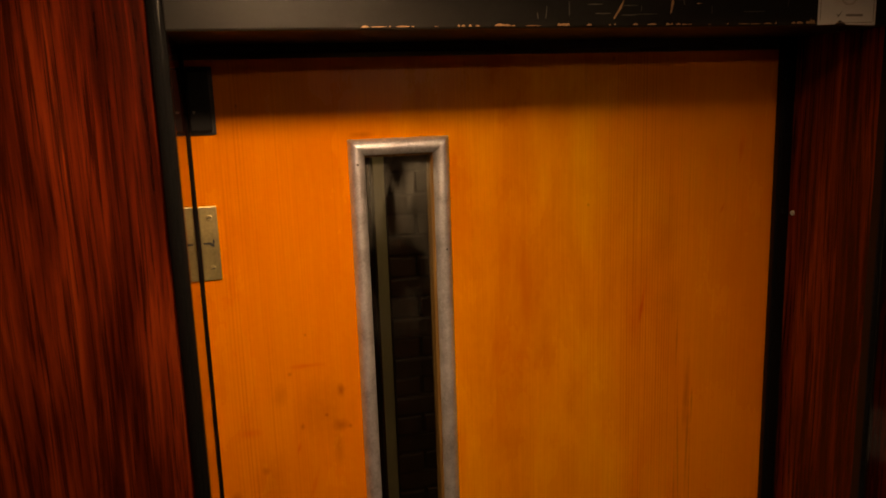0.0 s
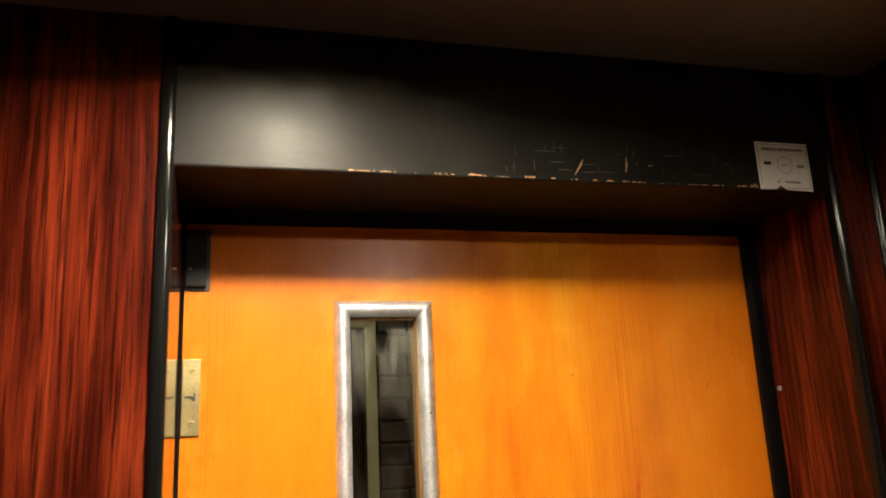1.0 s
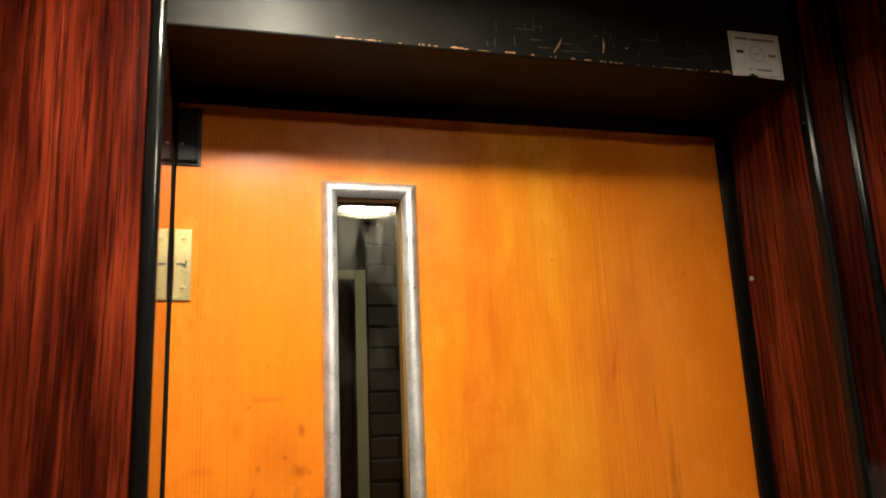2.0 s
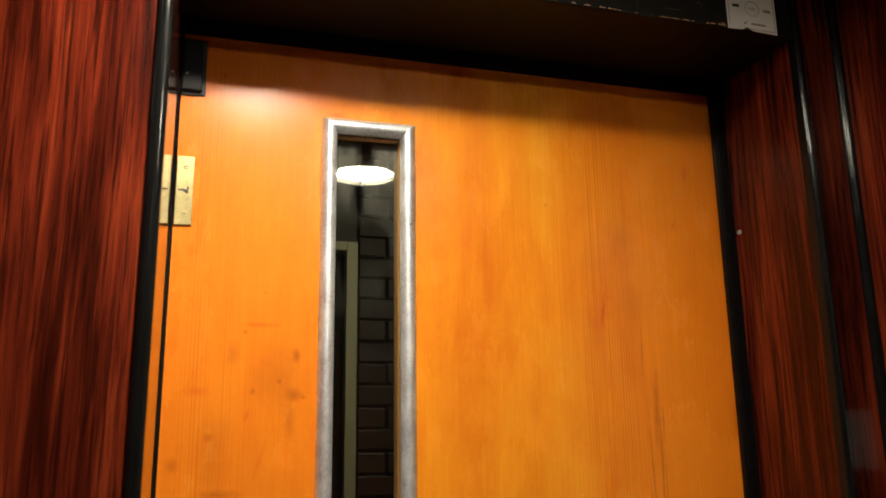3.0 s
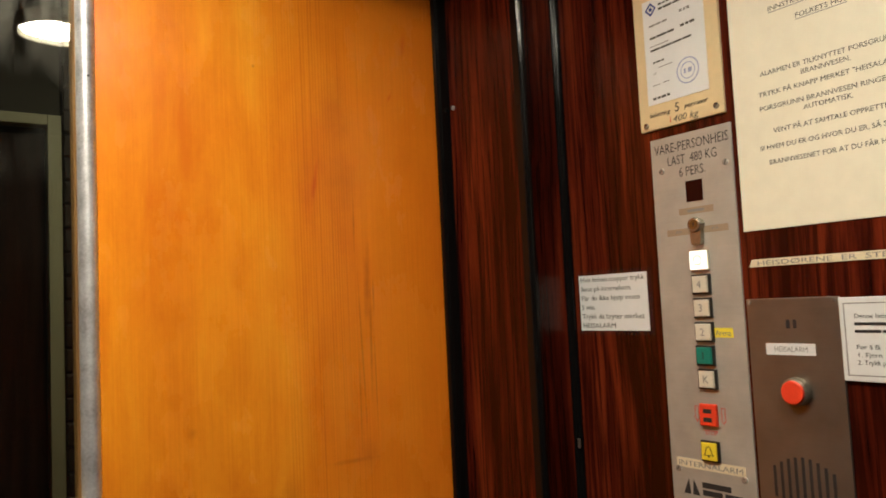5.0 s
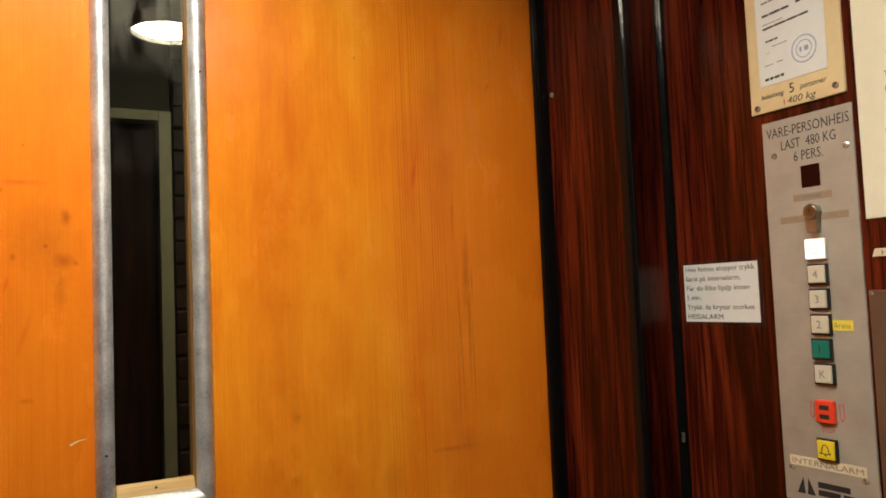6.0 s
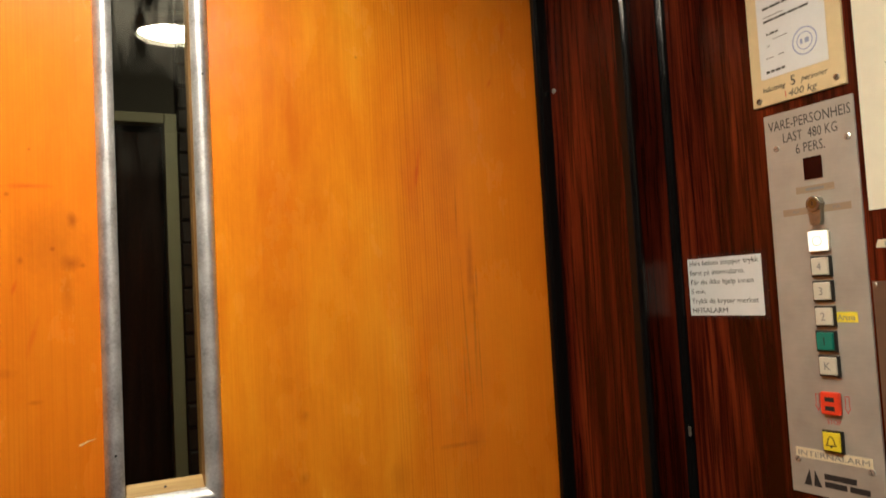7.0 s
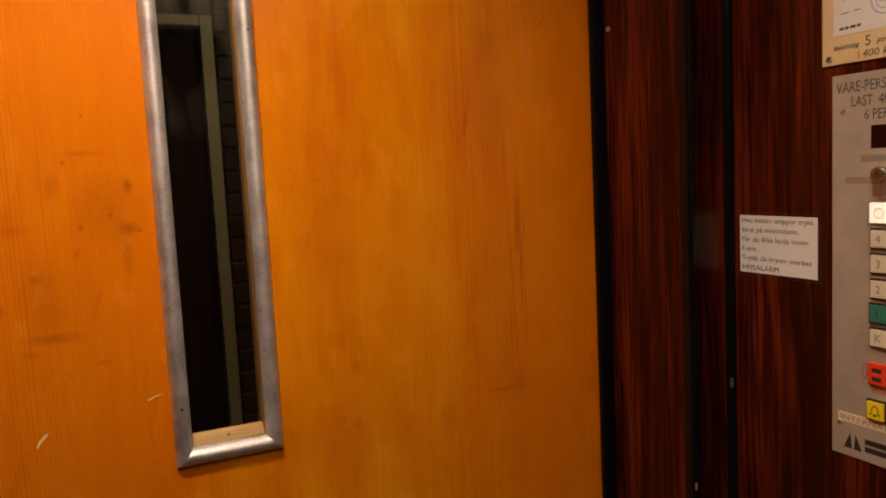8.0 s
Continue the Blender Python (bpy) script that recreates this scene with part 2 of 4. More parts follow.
def dirty_glass():
    m, nt, b = material("dirty_glass")
    out = nt.nodes["Material Output"]
    nt.nodes.remove(b)
    clear = nt.nodes.new("ShaderNodeBsdfTransparent")
    clear.inputs[0].default_value = (0.80, 0.83, 0.78, 1)
    gloss = nt.nodes.new("ShaderNodeBsdfGlossy")
    gloss.inputs["Roughness"].default_value = 0.015
    fres = node(nt, "ShaderNodeFresnel", IOR=1.55)
    m1 = nt.nodes.new("ShaderNodeMixShader")
    nt.links.new(maths(nt, "MULTIPLY", fres.outputs[0], 1.6), m1.inputs[0])
    nt.links.new(clear.outputs[0], m1.inputs[1])
    nt.links.new(gloss.outputs[0], m1.inputs[2])
    dirt_haze = nt.nodes.new("ShaderNodeBsdfDiffuse")
    dirt_haze.inputs[0].default_value = (0.50, 0.48, 0.42, 1)
    smear = noise_at(nt, stretched(nt, (1, 1, 0.22)), 28.0, 5, 0.65)
    patch = noise_at(nt, stretched(nt, (1, 1, 0.7)), 6.0, 3, 0.5)
    amount = maths(nt, "MULTIPLY", ramp(nt, smear, [(0.42, (0, 0, 0)), (0.75, (1, 1, 1))]),
                   ramp(nt, patch, [(0.35, (0, 0, 0)), (0.65, (1, 1, 1))]))
    # smears are thickest on the upper pane; they also stand for grey reflection there
    high = nt.nodes.new("ShaderNodeSeparateXYZ")
    nt.links.new(nt.nodes.new("ShaderNodeTexCoord").outputs["Object"], high.inputs[0])
    haze_mask = maths(nt, "MINIMUM", maths(nt, "MAXIMUM", maths(nt, "DIVIDE", maths(nt, "SUBTRACT", high.outputs[2], EYE + 0.16), 0.22), 0.015), 1.0)
    m2 = nt.nodes.new("ShaderNodeMixShader")
    nt.links.new(maths(nt, "MULTIPLY_ADD", maths(nt, "MULTIPLY", amount, haze_mask), 0.34, 0.001), m2.inputs[0])
    nt.links.new(m1.outputs[0], m2.inputs[1])
    nt.links.new(dirt_haze.outputs[0], m2.inputs[2])
    nt.links.new(m2.outputs[0], out.inputs[0])
    return m


def brushed_plate(name, colour, metal, rough):
    m, nt, b = material(name)
    brush = noise_at(nt, stretched(nt, (0.02, 1, 1)), 900.0, 3, 0.6)
    cloud = noise_at(nt, stretched(nt, (1, 1, 1)), 14.0, 4, 0.6)
    mix = maths(nt, "MULTIPLY_ADD", brush, 0.16, maths(nt, "MULTIPLY", cloud, 0.84))
    nt.links.new(ramp(nt, mix, [(0.3, tuple(c * 0.8 for c in colour)), (0.7, tuple(c * 1.15 for c in colour))]), b.inputs["Base Color"])
    nt.links.new(maths(nt, "MULTIPLY_ADD", cloud, 0.2, rough - 0.1), b.inputs["Roughness"])
    b.inputs["Metallic"].default_value = metal
    bump(nt, b, brush, 0.025, 0.0004)
    return m


def brick_skin():
    m, nt, b = material("brick_skin")
    info = nt.nodes.new("ShaderNodeObjectInfo")
    v = stretched(nt, (1, 1, 1))
    n = noise_at(nt, v, 45.0, 5, 0.65)
    tone = maths(nt, "MULTIPLY_ADD", info.outputs["Random"], 0.45, maths(nt, "MULTIPLY", n, 0.55))
    nt.links.new(ramp(nt, tone, [(0.15, (0.018, 0.009, 0.004)), (0.8, (0.060, 0.032, 0.013))]), b.inputs["Base Color"])
    b.inputs["Roughness"].default_value = 0.6
    bump(nt, b, n, 0.5, 0.004)
    return m


def wood(name, dark, light, scale=90.0, axis=2, rough=0.45, specular=0.4):
    m, nt, b = material(name)
    s = [1, 1, 1]
    s[axis] = 0.05
    g = noise_at(nt, stretched(nt, tuple(s)), scale, 4, 0.6)
    nt.links.new(ramp(nt, g, [(0.35, dark), (0.68, light)]), b.inputs["Base Color"])
    b.inputs["Roughness"].default_value = rough
    b.inputs["Specular IOR Level"].default_value = specular
    bump(nt, b, g, 0.1, 0.0006)
    return m


def clear_film():
    m, nt, b = material("clear_film")
    b.inputs["Base Color"].default_value = (0.5, 0.5, 0.5, 1)
    b.inputs["Roughness"].default_value = 0.15
    wrinkle = noise_at(nt, stretched(nt, (1, 1, 1)), 80.0, 3)
    bump(nt, b, wrinkle, 0.1, 0.0006)
    clear = nt.nodes.new("ShaderNodeBsdfTransparent")
    mix = nt.nodes.new("ShaderNodeMixShader")
    nt.links.new(maths(nt, "MULTIPLY_ADD", wrinkle, 0.03, 0.005), mix.inputs[0])
    nt.links.new(clear.outputs[0], mix.inputs[1])
    nt.links.new(b.outputs[0], mix.inputs[2])
    nt.links.new(mix.outputs[0], nt.nodes["Material Output"].inputs[0])
    return m


ROSE = rosewood_laminate()
JAMB = polished_jamb()
VENEER = door_veneer()
ALU = worn_aluminium()
BLACK = black_paint()
MATTBLACK = black_paint("matt_black_paint", 0.12)
GLASS = dirty_glass()
BRICK = brick_skin()
RUBBER = plain("black_edging", (0.004, 0.004, 0.004), 0.17, relief=0.0, specular=0.20)
CHIP = plain("bare_chipped_wood", (0.34, 0.19, 0.09), 0.8, vary=0.3)
BEAD = wood("yellow_pine_bead", (0.27, 0.16, 0.045), (0.46, 0.31, 0.105), axis=0)
PALESCRATCH = plain("scratched_varnish", (0.80, 0.56, 0.26), 0.7, vary=0.2)
LINING = wood("pine_lining", (0.20, 0.095, 0.022), (0.42, 0.23, 0.065))
LOCKBLACK = plain("black_lock_cover", (0.008, 0.008, 0.008), 0.5, specular=0.12)
OLDBRASS = plain("dark_brass", (0.22, 0.15, 0.05), 0.35, 0.8, 0.25)
BRASS = plain("dull_brass", (0.42, 0.34, 0.16), 0.42, 0.75, 0.2)
CHROME = plain("chrome", (0.72, 0.70, 0.66), 0.25, 0.7, 0.08, relief=0)
KEYMETAL = plain("tarnished_nickel", (0.30, 0.27, 0.22), 0.28, 0.85, 0.2)
STEEL = brushed_plate("grey_panel_metal", (0.44, 0.415, 0.37), 0.35, 0.45)
DARKSTEEL = brushed_plate("stainless_plate", (0.27, 0.245, 0.21), 0.85, 0.33)
PAPER = plain("white_paper", (0.68, 0.68, 0.68), 0.65, vary=0.03, scale=14)
CREAM = plain("cream_paper", (0.74, 0.69, 0.55), 0.55, vary=0.04, scale=9)
BOARD = plain("yellowed_board", (0.64, 0.50, 0.28), 0.5, vary=0.06, scale=12)
TAPE = plain("beige_label_tape", (0.70, 0.61, 0.42), 0.5, vary=0.06)
FADED = plain("faded_label_tape", (0.32, 0.245, 0.16), 0.55, vary=0.08)
YELLOW = plain("yellow_card", (0.80, 0.66, 0.03), 0.5, vary=0.05, scale=14)
INK = plain("black_ink", (0.018, 0.017, 0.018), 0.6, vary=0.1, relief=0)
PRINT = plain("typed_print", (0.055, 0.050, 0.042), 0.6, vary=0.1, relief=0)
GREYINK = plain("grey_ink", (0.22, 0.21, 0.20), 0.6, vary=0.1, relief=0)
PALEINK = plain("pale_blue_ink", (0.30, 0.33, 0.50), 0.6, vary=0.15, relief=0)
BLUE = plain("blue_ink", (0.03, 0.04, 0.22), 0.6, vary=0.1, relief=0)
REDINK = plain("red_ink", (0.55, 0.04, 0.03), 0.6, vary=0.1, relief=0)
CLEARFILM = clear_film()
KEYWHITE = plain("ivory_button", (0.60, 0.56, 0.46), 0.35, vary=0.04)
KEYGREEN = plain("green_button", (0.010, 0.17, 0.13), 0.3, vary=0.08)
KEYRED = plain("red_plastic", (0.72, 0.050, 0.014), 0.35, vary=0.06)
KEYYELLOW = plain("yellow_button", (0.78, 0.62, 0.02), 0.35, vary=0.05)
KEYFRAME = plain("black_button_frame", (0.015, 0.014, 0.012), 0.35)
DARKGLASS = plain("dark_red_display", (0.016, 0.002, 0.002), 0.20, vary=0.1, relief=0, specular=0.15)
LIT = glow("lit_button", (1.0, 0.80, 0.58, 1), 1.25)
CEIL = plain("lift_ceiling_paint", (0.12, 0.11, 0.10), 0.6, vary=0.05, scale=6)
FLOORING = plain("dark_lino", (0.030, 0.026, 0.023), 0.5, vary=0.2, scale=12)
PLASTER = plain("grey_plaster", (0.10, 0.084, 0.062), 0.8, vary=0.1, scale=10)
MORTAR = plain("dark_mortar", (0.022, 0.016, 0.011), 0.9, vary=0.2)
PALEPAINT = plain("pale_frame_paint", (0.58, 0.50, 0.28), 0.5, vary=0.1, scale=12)
DARKDOOR = wood("dark_brown_door_wood", (0.018, 0.007, 0.003), (0.038, 0.014, 0.005), 40.0, rough=0.6, specular=0.1)
DIFFUSER = glow("lamp_diffuser", LAMP_COLOUR, LAMP_GLOW)
WEAK_DIFFUSER = glow("aged_lamp_diffuser", LAMP_COLOUR, LAMP_GLOW * 0.29)
DIM_DIFFUSER = glow("dim_lamp_diffuser", LAMP_COLOUR, LAMP_GLOW * 0.07)
LANDING_FILL = glow("landing_fill_diffuser", (1.0, 0.86, 0.62, 1), LANDING_GLOW)
LAMPRIM = plain("white_lamp_rim", (0.70, 0.66, 0.56), 0.4, vary=0.05)


# ---- mesh helpers ----
def finish(name, bm, mat, parent=None, smooth=False):
    me = bpy.data.meshes.new(name)
    bmesh.ops.recalc_face_normals(bm, faces=bm.faces[:])
    bm.to_mesh(me)
    bm.free()
    if smooth:
        for p in me.polygons:
            p.use_smooth = True
    me.materials.append(mat)
    ob = new(name, me)
    if parent is not None:
        ob.parent = parent
    return ob


def part(name, bm, mat, parent, label="", smooth=False):
    ob = finish(name, bm, mat, parent, smooth)
    return tagged(ob, label) if label else ob


def setting(name, bm, mat, label, category, parent=None):
    return tagged(finish(name, bm, mat, parent), label, category, kind="structure")


def empty(name, m, label, category, group="", kind=""):
    ob = new(name)
    ob.matrix_world = m
    return tagged(ob, label, category, group, kind)


def box(lo, hi, bevel=0.0, segments=2, bm=None):
    bm = bm or bmesh.new()
    c = [(a + b) / 2 for a, b in zip(lo, hi)]
    s = [b - a for a, b in zip(lo, hi)]
    made = bmesh.ops.create_cube(bm, size=1.0, matrix=Matrix.Translation(c) @ Matrix.Diagonal((*s, 1)))
    if bevel:
        es = list({e for v in made["verts"] for e in v.link_edges})
        bmesh.ops.bevel(bm, geom=es, offset=bevel, segments=segments, affect="EDGES", profile=0.5)
    return bm


def slab(w, h, d, bevel=0.0, cx=0.0, cy=0.0, z0=0.0, bm=None):
    """A plate in a thing's own axes: x across, y up, z out of the wall."""
    return box((cx - w / 2, cy - h / 2, z0), (cx + w / 2, cy + h / 2, z0 + d), bevel, 2, bm)


def disc(r, d, cx=0.0, cy=0.0, z0=0.0, sides=24, bevel=0.0, r2=None, bm=None):
    bm = bm or bmesh.new()
    made = bmesh.ops.create_cone(bm, cap_ends=True, segments=sides, radius1=r, radius2=r if r2 is None else r2, depth=d,
                                 matrix=Matrix.Translation((cx, cy, z0 + d / 2)))
    if bevel:
        es = [e for e in {e for v in made["verts"] for e in v.link_edges} if all(abs(v.co.z - z0 - d) < 1e-6 for v in e.verts)]
        bmesh.ops.bevel(bm, geom=es, offset=bevel, segments=2, affect="EDGES", profile=0.5)
    return bm


def ring(r_in, r_out, d, cx=0.0, cy=0.0, z0=0.0, sides=32, bm=None):
    bm = bm or bmesh.new()
    loops = []
    for r, z in ((r_in, z0), (r_out, z0), (r_out, z0 + d), (r_in, z0 + d)):
        loops.append([bm.verts.new((cx + r * math.cos(2 * math.pi * i / sides), cy + r * math.sin(2 * math.pi * i / sides), z)) for i in range(sides)])
    for a in range(4):
        for i in range(sides):
            j = (i + 1) % sides
            bm.faces.new((loops[a][i], loops[a][j], loops[(a + 1) % 4][j], loops[(a + 1) % 4][i]))
    return bm


def polygon(points, d, z0=0.0, bm=None):
    """An upright prism over a closed outline of (x, y)."""
    bm = bm or bmesh.new()
    lo = [bm.verts.new((x, y, z0)) for x, y in points]
    hi = [bm.verts.new((x, y, z0 + d)) for x, y in points]
    bm.faces.new(lo[::-1])
    bm.faces.new(hi)
    for i in range(len(points)):
        j = (i + 1) % len(points)
        bm.faces.new((lo[i], lo[j], hi[j], hi[i]))
    return bm


def upright(profile, z_lo, z_hi):
    """A closed outline of (x, y) drawn straight up."""
    return polygon(profile, z_hi - z_lo, z_lo)


def round_outline(cx, cy, rx, ry, start, end, steps=8):
    return [(cx + rx * math.cos(radians(start + (end - start) * i / steps)), cy + ry * math.sin(radians(start + (end - start) * i / steps)))
            for i in range(steps + 1)]


def lettering(name, words, parent, mat, x, y, height, z, align="LEFT", width=None, shear=0.0, thick=0.00015, lean=0.0, bold=0.0):
    """Words set in the built-in font as a thin mesh part; height is that of the capitals, width squeezes the line to fit."""
    cu = bpy.data.curves.new(name, "FONT")
    cu.body = words
    cu.size = height / 0.69
    cu.align_x = align
    cu.shear = shear
    cu.extrude = thick
    cu.offset = bold * cu.size
    cu.resolution_u = 2
    tmp = bpy.data.objects.new(name, cu)
    scene.collection.objects.link(tmp)
    bpy.context.view_layer.update()
    me = bpy.data.meshes.new_from_object(tmp.evaluated_get(bpy.context.evaluated_depsgraph_get()))
    bpy.data.objects.remove(tmp)
    bpy.data.curves.remove(cu)
    if width and me.vertices:
        xs = [v.co.x for v in me.vertices]
        k = width / (max(xs) - min(xs))
        for v in me.vertices:
            v.co.x *= k
    me.materials.clear()
    me.materials.append(mat)
    ob = new(name, me)
    ob.parent = parent
    ob.matrix_basis = Matrix.Translation((x, y, z)) @ pose(0, 0, 0, 0, 0, lean)
    return ob


def bars(name, parent, mat, x, y, w, h, z, words=3, seed=1, lean=0.0):
    """Writing too small to read: a row of plain bars."""
    rng = random.Random(seed)
    bm = bmesh.new()
    parts = [rng.uniform(0.6, 1.4) for _ in range(words)]
    gap = h * 0.55
    total = sum(parts)
    free = w - gap * (words - 1)
    at = 0.0
    for p in parts:
        pw = free * p / total
        slab(pw, h, 0.0003, 0, at + pw / 2, 0, 0, bm)
        at += pw + gap
    ob = part(name, bm, mat, parent)
    ob.matrix_basis = Matrix.Translation((x, y, z)) @ pose(0, 0, 0, 0, 0, lean)
    return ob


def screw_head(parent, x, y, z, r, mat, turn=30, name="screw"):
    bm = disc(r, r * 0.45, 0, 0, 0, 16, r * 0.25)
    s = part(name, bm, mat, parent, smooth=False)
    s.matrix_basis = Matrix.Translation((x, y, z)) @ pose(0, 0, 0, 0, 0, turn)
    part("slot", slab(r * 1.5, r * 0.3, r * 0.06, 0, 0, 0, r * 0.44), INK, s)
    return s


def on_side(a, b):
    """Pose on the right side wall: a metres from the landing door plane into the lift, b over the lens height."""
    return Matrix(((0, 0, -1, X_SIDE), (-1, 0, 0, -a), (0, 1, 0, EYE + b), (0, 0, 0, 1)))


def on_front(x, b):
    """Pose on the front face of the lift's lintel."""
    return Matrix(((1, 0, 0, x), (0, 0, -1, Y_FRONT), (0, 1, 0, EYE + b), (0, 0, 0, 1)))


# ---- lift car: floor, ceiling, walls ----
setting("floor", box((X_LEFT_WALL - 0.03, Y_BACK - 0.03, -0.04), (X_SIDE + 0.03, -0.02, 0.0)), FLOORING, "dark linoleum floor of the lift car", "floor")
setting("ceiling", box((X_LEFT_WALL - 0.03, Y_BACK - 0.03, Z_CEIL), (X_SIDE + 0.03, Y_FRONT + 0.19, Z_CEIL + 0.03)), CEIL, "painted ceiling of the lift car", "ceiling")
setting("wall_right", box((X_SIDE, Y_BACK, 0.0), (X_SIDE + 0.03, Y_FRONT + 0.03, Z_CEIL)), ROSE, "glossy dark rosewood laminate side wall of the lift", "wall")
setting("wall_left", box((X_LEFT_WALL - 0.03, Y_BACK, 0.0), (X_LEFT_WALL, Y_FRONT + 0.03, Z_CEIL)), ROSE, "glossy dark rosewood laminate side wall of the lift", "wall")
setting("wall_back", box((X_LEFT_WALL, Y_BACK - 0.03, 0.0), (X_SIDE, Y_BACK, Z_CEIL)), ROSE, "rosewood laminate rear wall of the lift", "wall")
setting("wall_front_left", box((X_LEFT_WALL, Y_FRONT, 0.0), (-0.018, Y_FRONT + 0.03, Z_CEIL)), ROSE, "red-brown rosewood laminate panel beside the lift opening", "wall")
setting("wall_front_right", box((X_RIGHT + 0.010, Y_FRONT, 0.0), (X_SIDE, Y_FRONT + 0.03, Z_CEIL)), ROSE, "narrow rosewood laminate panel beside the lift opening", "wall")
setting("reveal_left", box((-0.03, Y_FRONT + 0.012, 0.0), (0.0, -0.008, Z_SOFFIT + 0.1)), JAMB, "polished dark reveal of the lift opening", "door jamb")
setting("reveal_right", box((X_RIGHT, Y_FRONT + 0.012, 0.0), (X_RIGHT + 0.03, -0.016, Z_SOFFIT + 0.1)), ROSE, "rosewood laminate reveal of the lift opening", "door jamb")
setting("sill", box((-0.03, -0.02, -0.05), (X_RIGHT + 0.03, 0.12, -0.002), 0.002), DARKSTEEL, "worn steel door sill of the lift", "sill")

# black lintel over the opening, with bare wood where its lower edge is chipped
lintel = setting("lintel", box((-0.012, Y_FRONT, Z_SOFFIT), (X_RIGHT + 0.010, -0.02, Z_CEIL), 0.003), MATTBLACK, "black painted lintel with a chipped lower edge", "lintel")
rng = random.Random(5)
bm = bmesh.new()
x = 0.20
while x < 0.80:
    w = rng.choice((0.002, 0.004, 0.007, 0.016)) * rng.uniform(0.7, 1.4)
    h = rng.uniform(0.0002, 0.0022) * (2.2 if x > 0.72 else 1.0)
    pts = [(x, Z_SOFFIT + 0.0028), (x + w * 0.5, Z_SOFFIT + 0.0026), (x + w, Z_SOFFIT + 0.0028),
           (x + w * 0.8, Z_SOFFIT + 0.003 + h * 0.6), (x + w * 0.45, Z_SOFFIT + 0.003 + h), (x + w * 0.15, Z_SOFFIT + 0.003 + h * 0.5)]
    lo = [bm.verts.new((px, Y_FRONT - 0.0006, pz)) for px, pz in pts]
    hi = [bm.verts.new((px, Y_FRONT + 0.001, pz)) for px, pz in pts]
    bm.faces.new(lo)
    for i in range(6):
        bm.faces.new((lo[i], hi[i], hi[(i + 1) % 6], lo[(i + 1) % 6]))
    x += w + rng.choice((0.001, 0.004, 0.012, 0.022))
tagged(part("chipped_edge", bm, CHIP, lintel, "bare orange wood showing through chipped black paint"), kind="stuff")
for name, x0, z0, x1, z1 in (("scratch", 0.500, 0.598, 0.514, 0.622), ("scratch", 0.575, 0.604, 0.577, 0.628), ("scratch", 0.610, 0.615, 0.618, 0.616)):
    d = Vector((x1 - x0, z1 - z0)).normalized() * 0.0008
    pts = [(x0 - d.y, z0 + d.x), (x0 + d.y, z0 - d.x), ((x0 + x1) / 2 + 0.003, (z0 + z1) / 2), (x1, z1)]
    bm = bmesh.new()
    bm.faces.new([bm.verts.new((px, Y_FRONT - 0.0005, EYE + pz)) for px, pz in pts])
    part(name, bm, CHIP, lintel, "thin pale scratch in the paint")

# grey scuffs and cracks in the paint, and bare wood torn open round the sticker
SCUFF = plain("scuffed_black_paint", (0.050, 0.046, 0.036), 0.55, vary=0.3, specular=0.3)
rng = random.Random(31)
for k in range(26):
    x, z = rng.uniform(0.40, 0.76), Z_SOFFIT + rng.uniform(0.006, 0.050)
    upright_mark = rng.random() < 0.5
    w, h = (rng.uniform(0.0006, 0.0014), rng.uniform(0.005, 0.016)) if upright_mark else (rng.uniform(0.008, 0.030), rng.uniform(0.0006, 0.0012))
    lean_ = rng.uniform(-0.0015, 0.0015)
    bm = bmesh.new()
    bm.faces.new([bm.verts.new((px, Y_FRONT - 0.0004, pz)) for px, pz in ((x, z), (x + w * 0.55, z - 0.0003), (x + w, z + 0.0002), (x + w + lean_, z + h), (x + w * 0.4 + lean_, z + h * 1.1), (x + lean_, z + h * 0.9))])
    part("scuff", bm, SCUFF, lintel, "grey scuff in the black paint")
for x, w, h in ((0.752, 0.010, 0.0035), (0.766, 0.014, 0.0060), (0.784, 0.011, 0.0050), (0.800, 0.016, 0.0045), (0.352, 0.020, 0.0030), (0.428, 0.016, 0.0034)):
    n = 9
    pts = [(x + w * i / n, Z_SOFFIT + 0.0028) for i in range(n + 1)] + [(x + w * (1 - i / n), Z_SOFFIT + 0.003 + h * rng.uniform(0.3, 1.0)) for i in range(1, n)]
    bm = bmesh.new()
    bm.faces.new([bm.verts.new((px, Y_FRONT - 0.0007, pz)) for px, pz in pts])
    part("chip", bm, CHIP, lintel, "splintered orange wood at the lintel's edge")

# black rounded edgings along the corners
def edging(profile, label):
    ob = finish("trim", upright(profile, 0.0, Z_CEIL - 0.002), RUBBER, smooth=False)
    return tagged(ob, label, "trim", "black edgings", "structure")


edging([(-0.018, Y_FRONT + 0.012), (-0.018, Y_FRONT - 0.002)] + round_outline(-0.009, Y_FRONT - 0.002, 0.009, 0.006, 180, 360, 18) + [(0.0, Y_FRONT + 0.012)],
       "glossy black rounded edging on the opening's corner")
edging([(X_RIGHT, Y_FRONT + 0.012)] + round_outline(X_RIGHT + 0.006, Y_FRONT - 0.001, 0.007, 0.007, 180, 360, 18) + [(X_RIGHT + 0.013, Y_FRONT + 0.012)],
       "glossy black rounded edging on the opening's corner")
edging([(X_SIDE + 0.002, Y_FRONT + 0.001)] + round_outline(X_SIDE - 0.002, Y_FRONT - 0.002, 0.009, 0.009, 110, 340, 20) + [(X_SIDE + 0.002, Y_FRONT - 0.004)],
       "glossy black edging in the corner of the lift")
